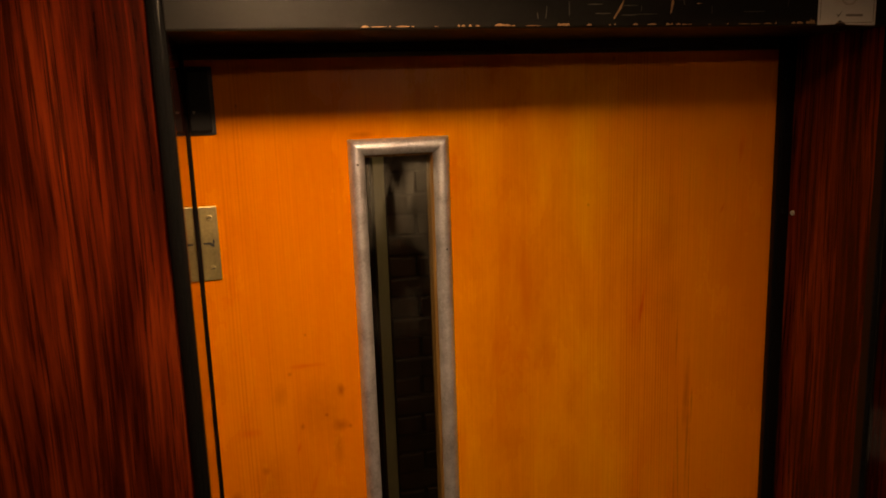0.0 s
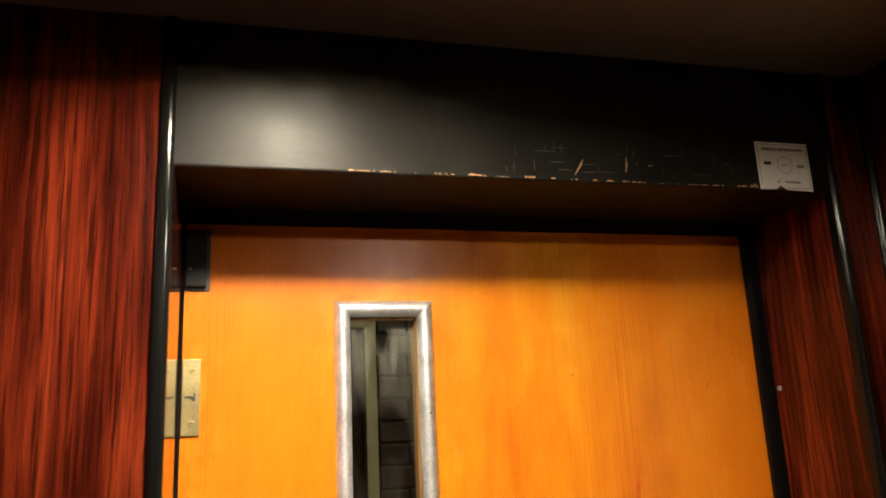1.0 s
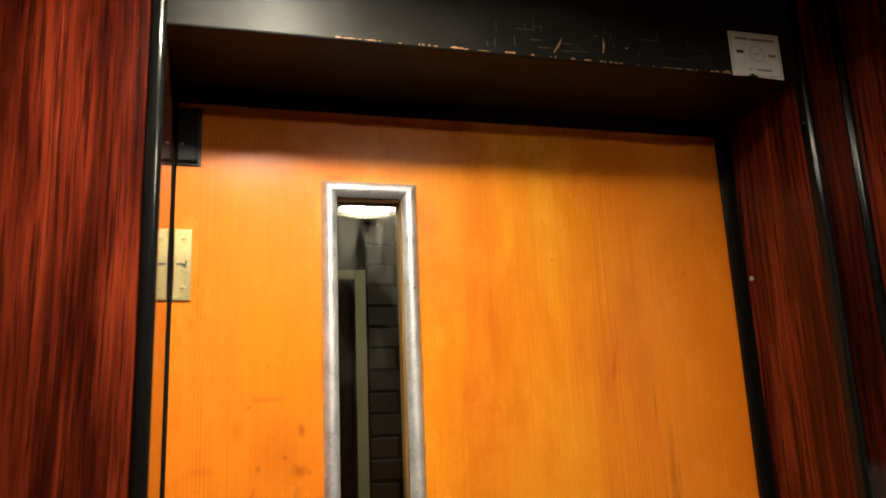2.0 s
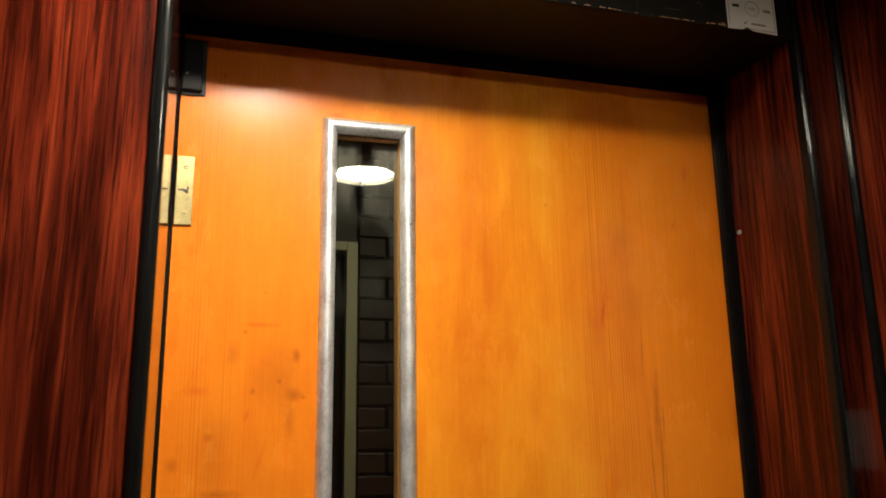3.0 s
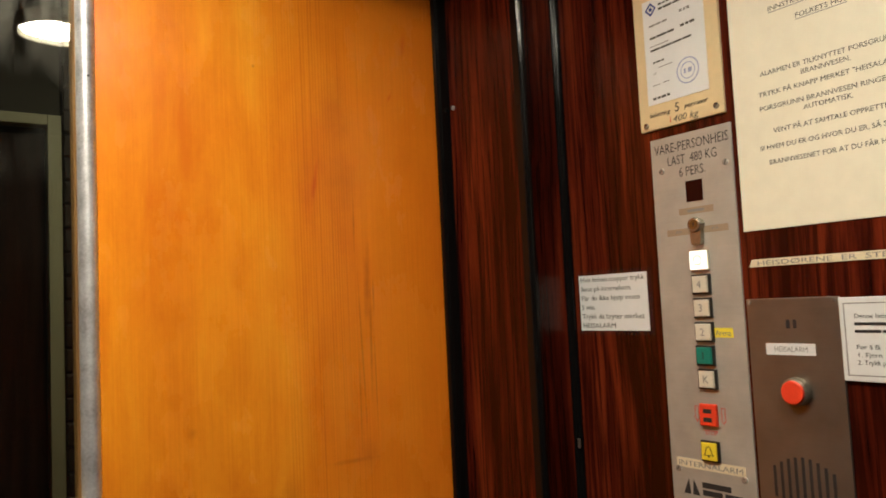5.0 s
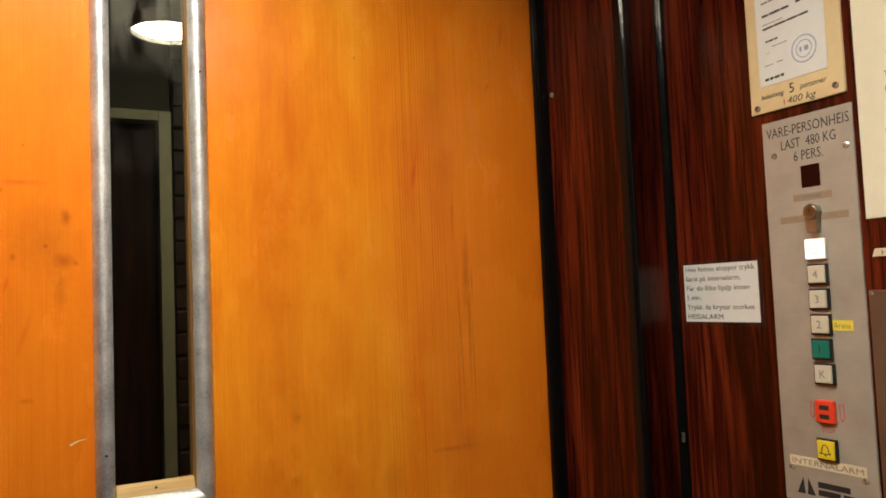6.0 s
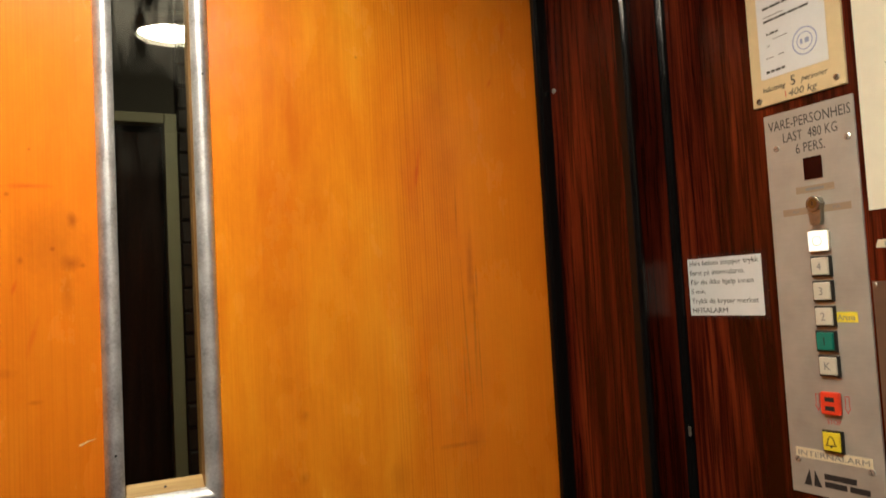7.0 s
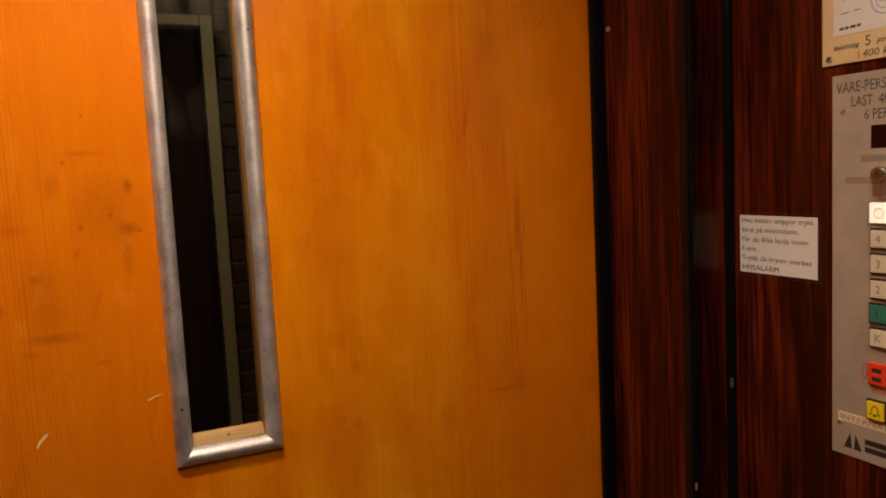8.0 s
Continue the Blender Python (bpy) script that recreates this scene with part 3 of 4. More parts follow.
gasket = finish("trim", upright([(X_RIGHT + 0.004, -0.004), (0.877, -0.004)] + round_outline(0.884, -0.010, 0.007, 0.007, 180, 260, 4)
                                + [(X_RIGHT - 0.006, -0.016), (X_RIGHT + 0.004, -0.016)], 0.0, Z_SOFFIT - 0.003), RUBBER)
tagged(gasket, "black rubber door stop beside the landing door", "trim", "black edgings", "structure")

# black strip drawn in place of the dark gap between left reveal and door
gap_strip = finish("trim", upright([(-0.010, -0.007), (0.0005, -0.007), (0.0030, -0.0055), (0.0030, -0.0015), (0.0005, -0.0005), (-0.010, -0.0005)], 0.0, Z_SOFFIT - 0.003), RUBBER)
tagged(gap_strip, "thin black strip standing for the dark gap beside the landing door", "trim", "black edgings", "structure")

# ---- landing side of the shaft ----
setting("wall_landing_lintel", box((-0.06, 0.0, Z_DOOR + 0.006), (0.96, 0.16, EYE + 1.20)), BLACK, "black painted wall band over the landing door", "wall")
setting("wall_landing_left", box((-1.60, 0.0, -0.06), (-0.045, 0.16, EYE + 1.20)), PLASTER, "grey plaster wall beside the landing door", "wall")
setting("wall_landing_right", box((0.905, 0.0, -0.06), (2.30, 0.16, EYE + 1.20)), PLASTER, "grey plaster wall beside the landing door", "wall")

# ---- landing door ----
DX0, DX1 = -0.040, 0.898
WX0, WX1, WZ0, WZ1 = 0.204, 0.3462, EYE - 0.263, EYE + 0.4625      # outer edge of the window frame
IX0, IX1, IZ0, IZ1 = WX0 + 0.014, WX1 - 0.014, WZ0 + 0.014, WZ1 - 0.014  # the hole in the leaf
door = empty("door_1", Matrix.Translation((0, 0, 0)), "orange varnished wooden landing door with a narrow window, closed", "door", kind="structure")
bm = bmesh.new()
T_LEAF = 0.045
cols, rows_ = (DX0, IX0, IX1, DX1), (0.006, IZ0, IZ1, Z_DOOR)
grid = {}
for k, yy in enumerate((0.0, T_LEAF)):
    for i, xx in enumerate(cols):
        for j, zz in enumerate(rows_):
            grid[i, j, k] = bm.verts.new((xx, yy, zz))
for i in range(3):
    for j in range(3):
        if (i, j) == (1, 1):
            continue
        for k in (0, 1):
            bm.faces.new((grid[i, j, k], grid[i + 1, j, k], grid[i + 1, j + 1, k], grid[i, j + 1, k]))
for i in range(3):
    for j in (0, 3):
        bm.faces.new((grid[i, j, 0], grid[i + 1, j, 0], grid[i + 1, j, 1], grid[i, j, 1]))
        bm.faces.new((grid[j, i, 0], grid[j, i + 1, 0], grid[j, i + 1, 1], grid[j, i, 1]))
leaf = part("door_leaf", bm, VENEER, door, "orange varnished softwood veneer with dark smudges and drips")

# half-round aluminium frame, four mitred bars
window = new("window_frame")
window.parent = door
tagged(window, "worn half-round aluminium window frame")
FW = 0.0225


def frame_bar(x0, z0, x1, z1, inward, name="frame_bar"):
    """A half-round bar along the outer edge from (x0, z0) to (x1, z1); its ends are mitred."""
    along = Vector((x1 - x0, z1 - z0)).normalized()
    bm = bmesh.new()
    steps = 8
    rings = []
    for ex, ez, s in ((x0, z0, 1), (x1, z1, -1)):
        vs = []
        for i in range(steps + 1):
            q = i / steps
            off = FW * q
            rise = 0.0015 + 0.0105 * math.sin(math.pi * q) ** 0.6
            p = Vector((ex, ez)) + Vector(inward) * off + along * (s * off)
            vs.append(bm.verts.new((p.x, -rise, p.y)))
        for off in (FW, 0.0):
            p = Vector((ex, ez)) + Vector(inward) * off + along * (s * off)
            vs.append(bm.verts.new((p.x, 0.004 if off else 0.0, p.y)))
        rings.append(vs)
    n = len(rings[0])
    for i in range(n):
        bm.faces.new((rings[0][i], rings[0][(i + 1) % n], rings[1][(i + 1) % n], rings[1][i]))
    ob = part(name, bm, ALU, window)
    for p in ob.data.polygons:
        p.use_smooth = True
    return ob


frame_bar(WX0, WZ0, WX0, WZ1, (1, 0))
frame_bar(WX1, WZ0, WX1, WZ1, (-1, 0))
frame_bar(WX0, WZ1, WX1, WZ1, (0, -1))
frame_bar(WX0, WZ0, WX1, WZ0, (0, 1))
for sx, sz in ((WX0 + 0.011, WZ1 - 0.034), (WX1 - 0.010, WZ1 - 0.16), (WX0 + 0.012, WZ0 + 0.08)):
    pin = part("pin", disc(0.0016, 0.001, sides=10), INK, window)
    pin.matrix_basis = Matrix(((1, 0, 0, sx), (0, 0, -1, -0.0114), (0, 1, 0, sz), (0, 0, 0, 1)))

pane = part("pane", box((IX0 + 0.001, 0.0200, IZ0 + 0.001), (IX1 - 0.001, 0.0205, IZ1 - 0.001)), GLASS, door, "smeared window pane")
pane.visible_shadow = False
# lining and glazing beads inside the hole
for side, edge in ((1, IX0), (-1, IX1)):
    prof = [(edge + side * 0.0002, 0.003), (edge + side * 0.0088, 0.005), (edge + side * 0.0096, 0.012), (edge + side * 0.0096, 0.0195), (edge + side * 0.0002, 0.0195)]
    part("glazing_bead", upright(prof, IZ0 + 0.002, IZ1 - 0.002), LINING, door, "narrow brown pine glazing bead")
    lo, hi = sorted((edge + side * 0.0002, edge + side * 0.0090))
    part("glazing_bead", box((lo, 0.0210, IZ0 + 0.002), (hi, 0.0460, IZ1 - 0.002), 0.001), LINING, door, "narrow brown pine glazing bead")
bm = bmesh.new()
prof = [(0.003, IZ0 + 0.0002), (0.004, IZ0 + 0.008), (0.0195, IZ0 + 0.0225), (0.0195, IZ0 + 0.0002)]
ends = [[bm.verts.new((xx, yy, zz)) for yy, zz in prof] for xx in (IX0 + 0.0098, IX1 - 0.0098)]
bm.faces.new(ends[0])
bm.faces.new(ends[1])
for i in range(4):
    bm.faces.new((ends[0][i], ends[0][(i + 1) % 4], ends[1][(i + 1) % 4], ends[1][i]))
ledge = part("window_ledge", bm, BEAD, door, "sloping pale yellow pine ledge below the pane")
nail = part("nail", disc(0.0016, 0.0008, sides=10), INK, ledge)
nail.matrix_basis = Matrix(((1, 0, 0, 0.275), (0, 0, -1, 0.0105), (0, 1, 0, IZ0 + 0.0155), (0, 0, 0, 1)))
part("glazing_bead", box((IX0 + 0.0098, 0.006, IZ1 - 0.012), (IX1 - 0.0098, 0.0195, IZ1 - 0.0005), 0.001), LINING, door)

# black lock cover in its recess, and the brass striking plate
lock = part("lock_cover", box((0.0036, -0.010, EYE + 0.481), (0.031, -0.0005, EYE + 0.5585), 0.002), LOCKBLACK, door, "black metal lock cover")
part("lock_rim", box((0.0033, -0.003, EYE + 0.4765), (0.0355, -0.0003, EYE + 0.5625), 0.001), INK, door, "dark rim round the lock cover")
rivet = part("rivet", disc(0.002, 0.001, sides=10), KEYMETAL, lock)
rivet.matrix_basis = Matrix(((1, 0, 0, 0.010), (0, 0, -1, -0.0098), (0, 1, 0, EYE + 0.506), (0, 0, 0, 1)))
plate = part("strike_plate", box((0.0034, -0.0035, EYE + 0.285), (0.0268, -0.0004, EYE + 0.3845), 0.0012), BRASS, door, "dull brass strike plate with two screws")
plate_face = Matrix(((1, 0, 0, 0.0165), (0, 0, -1, -0.0034), (0, 1, 0, EYE + 0.335), (0, 0, 0, 1)))
for dz, turn in ((0.034, 35), (-0.034, 80)):
    s = part("plate_screw", disc(0.0042, 0.0014, sides=16, bevel=0.0008), BRASS, plate)
    s.matrix_basis = plate_face @ Matrix.Translation((0, dz, 0)) @ pose(0, 0, 0, 0, 0, turn)
    slot = part("screw_slot", slab(0.0064, 0.001, 0.0003, 0, 0, dz, 0.0013), INK, plate)
    slot.matrix_basis = plate_face
bm = bmesh.new()
polygon([(-0.010, -0.0010), (-0.003, -0.0016), (0.0015, -0.0050), (0.0040, -0.0048), (0.0036, -0.0015), (0.0046, 0.0030), (0.0030, 0.0060),
         (0.0018, 0.0034), (0.0022, 0.0005), (-0.002, 0.0016), (-0.010, 0.0012)], 0.0004, 0, bm)
keep = part("latch_slot", bm, INK, plate, "dark worn latch slot")
keep.matrix_basis = plate_face
# pale knocks in the varnish
for pts in ([(0.046, -0.203), (0.050, -0.196), (0.056, -0.190), (0.061, -0.188), (0.058, -0.1925), (0.052, -0.199), (0.0475, -0.2055)],
            [(0.176, -0.166), (0.186, -0.162), (0.196, -0.161), (0.187, -0.1635), (0.178, -0.168)]):
    bm = bmesh.new()
    bm.faces.new([bm.verts.new((px, -0.0004, EYE + pz)) for px, pz in pts])
    part("scratch", bm, PALESCRATCH, door, "pale scratch in the varnish")

# ---- screws and pins of the lift opening ----
def small_on(m, name, label, r, d, mat, sides=16):
    ob = finish(name, disc(r, d, sides=sides, bevel=r * 0.3), mat)
    ob.matrix_world = m
    return tagged(ob, label, "screw")


right_face = lambda y, b: Matrix(((0, 0, -1, X_RIGHT), (-1, 0, 0, y), (0, 1, 0, EYE + b), (0, 0, 0, 1)))
small_on(right_face(-0.026, 0.318), "screw", "bright round-headed screw in the rosewood reveal", 0.0042, 0.003, CHROME)
small_on(right_face(-0.028, -0.501), "stop_pin", "black round pin in the rosewood reveal", 0.0095, 0.012, RUBBER)
ob = finish("cover_clip", box((X_SIDE - 0.0125, Y_FRONT - 0.013, EYE - 0.233), (X_SIDE - 0.009, Y_FRONT - 0.009, EYE - 0.219), 0.0012), KEYMETAL)
tagged(ob, "small chrome clip on the black corner edging", "clip")
ob = finish("cover_clip", box((X_RIGHT + 0.001, Y_FRONT - 0.0088, EYE - 0.377), (X_RIGHT + 0.004, Y_FRONT - 0.0060, EYE - 0.366), 0.0006), CHROME)
tagged(ob, "tiny bright nick on the black edging", "clip")

# ---- control panel ----
panel = empty("control_panel", on_side(0.4285, -0.040), "grey metal lift control panel with a column of buttons", "control panel")
P = lambda a, b: (a - 0.4285, b + 0.040)
part("face_plate", slab(0.1240, 0.4785, 0.003, 0.0008), STEEL, panel, "brushed grey metal face plate")
Zp = 0.0031
for words, a, b, h, w in (("VARE-PERSONHEIS", 0.4300, 0.1775, 0.0126, 0.114), ("LAST  480 KG", 0.4310, 0.1600, 0.0122, 0.075), ("6 PERS.", 0.4306, 0.1430, 0.0122, 0.040)):
    lettering("lettering", words, panel, INK, *P(a, b), h, Zp, "CENTER", w, bold=-0.004)
for a, b, t in ((0.3830, 0.1544, 20), (0.4808, 0.1506, 70), (0.3783, -0.2375, 50), (0.4753, -0.2383, 110)):
    screw_head(panel, *P(a, b), Zp, 0.0042, CHROME, t)
part("display", slab(0.0255, 0.0275, 0.0008, 0.0003, *P(0.4320, 0.1220), Zp - 0.0002), DARKGLASS, panel, "dark unlit floor display")
part("faded_label", slab(0.052, 0.0085, 0.0004, 0, *P(0.4325, 0.0965), Zp), FADED, panel, "faded beige label tape")
bars("lettering", panel, GREYINK, *P(0.4200, 0.0965), 0.025, 0.0035, Zp + 0.0004, 1)
for a, word in ((0.4040, "AV"), (0.4595, "PÅ")):
    part("faded_label", slab(0.037, 0.0085, 0.0004, 0, *P(a, 0.0705), Zp), FADED, panel, "faded beige label tape")
    lettering("lettering", word, panel, GREYINK, *P(a, 0.0687), 0.0040, Zp + 0.0005, "CENTER", 0.010)
lockp = part("key_lock", disc(0.0098, 0.0095, *P(0.4340, 0.0770), Zp - 0.0002, 28, 0.0015), KEYMETAL, panel, "worn brass and chrome key switch")
bm = polygon([(-0.0085, 0.0), (0.0085, 0.0), (0.0075, -0.018), (0.006, -0.0225), (-0.006, -0.0225), (-0.0075, -0.018)], 0.0075)
lower = part("barrel", bm, KEYMETAL, lockp)
lower.matrix_basis = Matrix.Translation((*P(0.4340, 0.0740), Zp - 0.0001))
part("key_face", disc(0.0062, 0.0006, *P(0.4340, 0.0775), Zp + 0.0093, 20), OLDBRASS, lockp, "brass key barrel")
part("keyhole", slab(0.0014, 0.0052, 0.0004, 0, *P(0.4340, 0.0775), Zp + 0.0098), INK, lockp)
for mark, b, cap in (("lit", 0.0318, LIT), ("4", 0.0010, KEYWHITE), ("3", -0.0290, KEYWHITE), ("2", -0.0596, KEYWHITE), ("1", -0.0894, KEYGREEN), ("K", -0.1190, KEYWHITE)):
    shift = 0.0006 if mark != "1" else -0.0006
    x0, y0 = P(0.4335 + shift, b)
    what = {"lit": "square push button, lit white", "1": "green square push button"}.get(mark, "ivory square push button in a black frame")
    frame_ = part("button", slab(0.0272, 0.0258, 0.0040, 0.0010, x0, y0, Zp - 0.0002), KEYFRAME if mark != "lit" else KEYWHITE, panel, what)
    part("button_cap", slab(0.0222 if mark != "lit" else 0.0250, 0.0212 if mark != "lit" else 0.0238, 0.0036, 0.0012, x0, y0, Zp + 0.0030), cap, frame_)
    if mark == "lit":
        part("button_mark", ring(0.0052, 0.0066, 0.0002, x0, y0, Zp + 0.0067), KEYWHITE, frame_)
    else:
        lettering("lettering", mark, frame_, INK if mark == "1" else GREYINK, x0 - 0.0006, y0 - 0.0046, 0.0094, Zp + 0.0067, "CENTER")
part("floor_label", slab(0.0280, 0.0120, 0.0005, 0, *P(0.4600, -0.0605), Zp), YELLOW, panel, "small bright yellow label")
lettering("lettering", "Arena", panel, GREYINK, *P(0.4600, -0.0640), 0.0070, Zp + 0.0006, "CENTER", 0.022)
x0, y0 = P(0.4320, -0.1639)
stop = part("stop_switch", slab(0.0250, 0.0275, 0.0060, 0.0018, x0, y0, Zp - 0.0002), KEYRED, panel, "red rocker stop switch")
part("rocker_mark", slab(0.0125, 0.0055, 0.0006, 0.0002, x0, y0 + 0.0050, Zp + 0.0055), INK, stop)
part("rocker_mark", slab(0.0125, 0.0055, 0.0006, 0.0002, x0, y0 - 0.0058, Zp + 0.0055), INK, stop)
for s in (-1, 1):
    bm = bmesh.new()
    for dx in (-0.0025, 0.0025):
        slab(0.0008, 0.013, 0.0003, 0, dx, 0.002, 0, bm)
    slab(0.0058, 0.0008, 0.0003, 0, 0, 0.0085, 0, bm)
    polygon([(-0.0045, -0.0045), (-0.0036, -0.0045), (0, -0.0100), (0.0036, -0.0045), (0.0045, -0.0045), (0, -0.0118)], 0.0003, 0, bm)
    arrow = part("arrow", bm, REDINK, panel, "thin red arrow outline")
    arrow.matrix_basis = Matrix.Translation((x0 + s * 0.0195, y0 + 0.001, Zp))
lettering("lettering", "STOP", panel, REDINK, x0, y0 - 0.0255, 0.0062, Zp, "CENTER", 0.018)
x0, y0 = P(0.4305, -0.2094)
bell = part("button", slab(0.0268, 0.0265, 0.0040, 0.0010, x0, y0, Zp - 0.0002), KEYFRAME, panel, "yellow alarm button with a bell sign")
part("button_cap", slab(0.0222, 0.0220, 0.0036, 0.0012, x0, y0, Zp + 0.0030), KEYYELLOW, bell)
outline = [(-0.0070, -0.0045), (-0.0046, -0.0020), (-0.0040, 0.0020), (-0.0022, 0.0052), (0, 0.0064), (0.0022, 0.0052), (0.0040, 0.0020), (0.0046, -0.0020), (0.0070, -0.0045)]
bm = bmesh.new()
for (ax, ay), (bx, by) in zip(outline, outline[1:] + outline[:1]):
    n = Vector((ay - by, bx - ax)).normalized() * 0.0005
    polygon([(x0 + ax - n.x, y0 + ay - n.y), (x0 + bx - n.x, y0 + by - n.y), (x0 + bx + n.x, y0 + by + n.y), (x0 + ax + n.x, y0 + ay + n.y)], 0.0003, Zp + 0.0066, bm)
disc(0.0012, 0.0003, x0, y0 - 0.0062, Zp + 0.0066, 10, bm=bm)
part("bell_sign", bm, INK, bell)
label_ = part("alarm_label", slab(0.1010, 0.0120, 0.0006, 0, *P(0.4265, -0.2290), Zp), TAPE, panel, "cream embossed label tape")
lettering("lettering", "INTERNALARM", panel, GREYINK, *P(0.4265, -0.2324), 0.0066, Zp + 0.0007, "CENTER", 0.094)
x0, y0 = P(0.3965, -0.2595)
bm = polygon([(x0 - 0.0125, y0 - 0.009), (x0 - 0.0035, y0 + 0.011), (x0 - 0.0015, y0 - 0.009)], 0.0003, Zp)
polygon([(x0 + 0.0125, y0 - 0.009), (x0 + 0.0035, y0 + 0.011), (x0 + 0.0015, y0 - 0.009)], 0.0003, Zp, bm)
part("maker_mark", bm, INK, panel, "two black wedges of a maker's mark")
bars("lettering", panel, INK, *P(0.4130, -0.2540), 0.042, 0.0070, Zp, 1)
bars("lettering", panel, INK, *P(0.4130, -0.2635), 0.058, 0.0070, Zp, 2, 4)
bars("lettering", panel, GREYINK, *P(0.4600, -0.2735), 0.018, 0.0040, Zp, 1)

# ---- notices on the side wall ----
note = empty("notice_card", on_side(0.2787, -0.0177), "small white typed notice in clear film on the rosewood wall", "notice")
part("film", slab(0.1410, 0.0925, 0.0006, 0.0002, 0.002, 0.0), CLEARFILM, note, "clear plastic film round the card")
part("card", slab(0.1296, 0.0815, 0.0004, 0, 0, 0, 0.0007), PAPER, note, "white paper card")
for i, (line, w) in enumerate((("Hvis heisen stopper trykk", 0.121), ("først på internalarm.", 0.098), ("Får du ikke hjelp innen", 0.111), ("5 min.", 0.027),
                               ("Trykk da bryter merket", 0.118), ("HEISALARM", 0.064))):
    lettering("lettering", line, note, INK, -0.0615, 0.0305 - 0.0135 * i, 0.0072, 0.0012, "LEFT", w)

cert = empty("certificate_board", on_side(0.4195, 0.3170), "yellowed board with a white handwritten inspection certificate", "certificate")
part("board", slab(0.1325, 0.2090, 0.0045, 0.0012), BOARD, cert, "yellowed plastic board")
C = lambda a, b: (a - 0.4195, b - 0.3170)
part("sheet", slab(0.0965, 0.1440, 0.0008, 0.0002, *C(0.4182, 0.3185), 0.0046), PAPER, cert, "white form with handwriting and a round stamp")
for a, b in ((0.3640, 0.4130), (0.4750, 0.4130), (0.3640, 0.2200), (0.4745, 0.2230)):
    screw_head(cert, *C(a, b), 0.0046, 0.0040, KEYMETAL, 40)
Zc = 0.0056
x0, y0 = C(0.3840, 0.3770)
bm = bmesh.new()
for k in range(4):
    c, s = math.cos(math.pi / 2 * k), math.sin(math.pi / 2 * k)
    polygon([(x0 + c * ax - s * ay, y0 + s * ax + c * ay) for ax, ay in ((0.0, 0.0095), (0.0095, 0.0), (0.0062, 0.0), (0.0, 0.0062))], 0.0003, Zc, bm)
disc(0.0030, 0.0003, x0, y0, Zc, 6, bm=bm)
part("maker_mark", bm, BLUE, cert, "blue diamond mark")
for a, b, w, h, n, mat in ((0.397, 0.3800, 0.018, 0.0045, 1, PRINT), (0.397, 0.3735, 0.036, 0.0050, 1, PRINT), (0.380, 0.3540, 0.030, 0.0040, 1, GREYINK), (0.430, 0.3600, 0.016, 0.0060, 1, GREYINK),
                           (0.380, 0.3370, 0.040, 0.0050, 1, PRINT), (0.430, 0.3400, 0.022, 0.0055, 1, PRINT), (0.380, 0.3200, 0.066, 0.0045, 2, PRINT), (0.380, 0.3255, 0.030, 0.0018, 1, GREYINK),
                           (0.383, 0.3030, 0.018, 0.0040, 1, PRINT), (0.383, 0.2880, 0.004, 0.0055, 1, PRINT), (0.392, 0.2950, 0.022, 0.0016, 1, GREYINK), (0.380, 0.2720, 0.012, 0.0020, 1, GREYINK),
                           (0.398, 0.2730, 0.009, 0.0016, 1, PRINT), (0.379, 0.2540, 0.028, 0.0055, 2, PRINT)):
    bars("lettering", cert, mat, *C(a, b), w, h * 0.6, Zc, n + 2, int(b * 1000), 2)
bm = ring(0.0158, 0.0174, 0.0002, *C(0.4370, 0.2790), Zc)
ring(0.0100, 0.0112, 0.0002, *C(0.4370, 0.2790), Zc, bm=bm)
part("stamp", bm, PALEINK, cert, "pale blue round stamp")
bars("stamp_marks", cert, PALEINK, *C(0.4310, 0.2790), 0.012, 0.006, Zc, 2)
Zb = 0.0048
lettering("lettering", "belastning", cert, INK, *C(0.3700, 0.2300), 0.0062, Zb, "LEFT", 0.034, 0.3)
lettering("lettering", "5", cert, INK, *C(0.4115, 0.2295), 0.0120, Zb)
lettering("lettering", "personer", cert, INK, *C(0.4270, 0.2310), 0.0068, Zb, "LEFT", 0.037, 0.3)
lettering("lettering", "400 kg", cert, PRINT, *C(0.4075, 0.2165), 0.0085, Zb, "LEFT", 0.040, 0.2)
lettering("lettering", "1", cert, REDINK, *C(0.4010, 0.2165), 0.0080, Zb)

yellow = empty("warning_card", on_side(0.4070, 0.4890), "bright yellow warning card on the rosewood wall", "sign")
part("card", slab(0.1330, 0.1200, 0.0012, 0.0003), YELLOW, yellow)
for dy, w, n, k in ((0.045, 0.070, 2, 3), (0.030, 0.085, 3, 4), (0.012, 0.090, 3, 5), (-0.004, 0.050, 2, 6), (-0.020, 0.088, 3, 7)):
    bars("lettering", yellow, GREYINK, -w / 2, dy, w, 0.0035, 0.0013, n, k)
bm = polygon([(-0.028, -0.048), (-0.019, -0.034), (-0.016, -0.048)], 0.0003, 0.0012)
polygon([(-0.012, -0.048), (-0.010, -0.034), (-0.001, -0.048)], 0.0003, 0.0012, bm)
part("maker_mark", bm, INK, yellow, "two black wedges of a maker's mark")
bars("lettering", yellow, INK, 0.004, -0.038, 0.030, 0.0050, 0.0013, 1)
bars("lettering", yellow, INK, 0.004, -0.046, 0.042, 0.0050, 0.0013, 2)

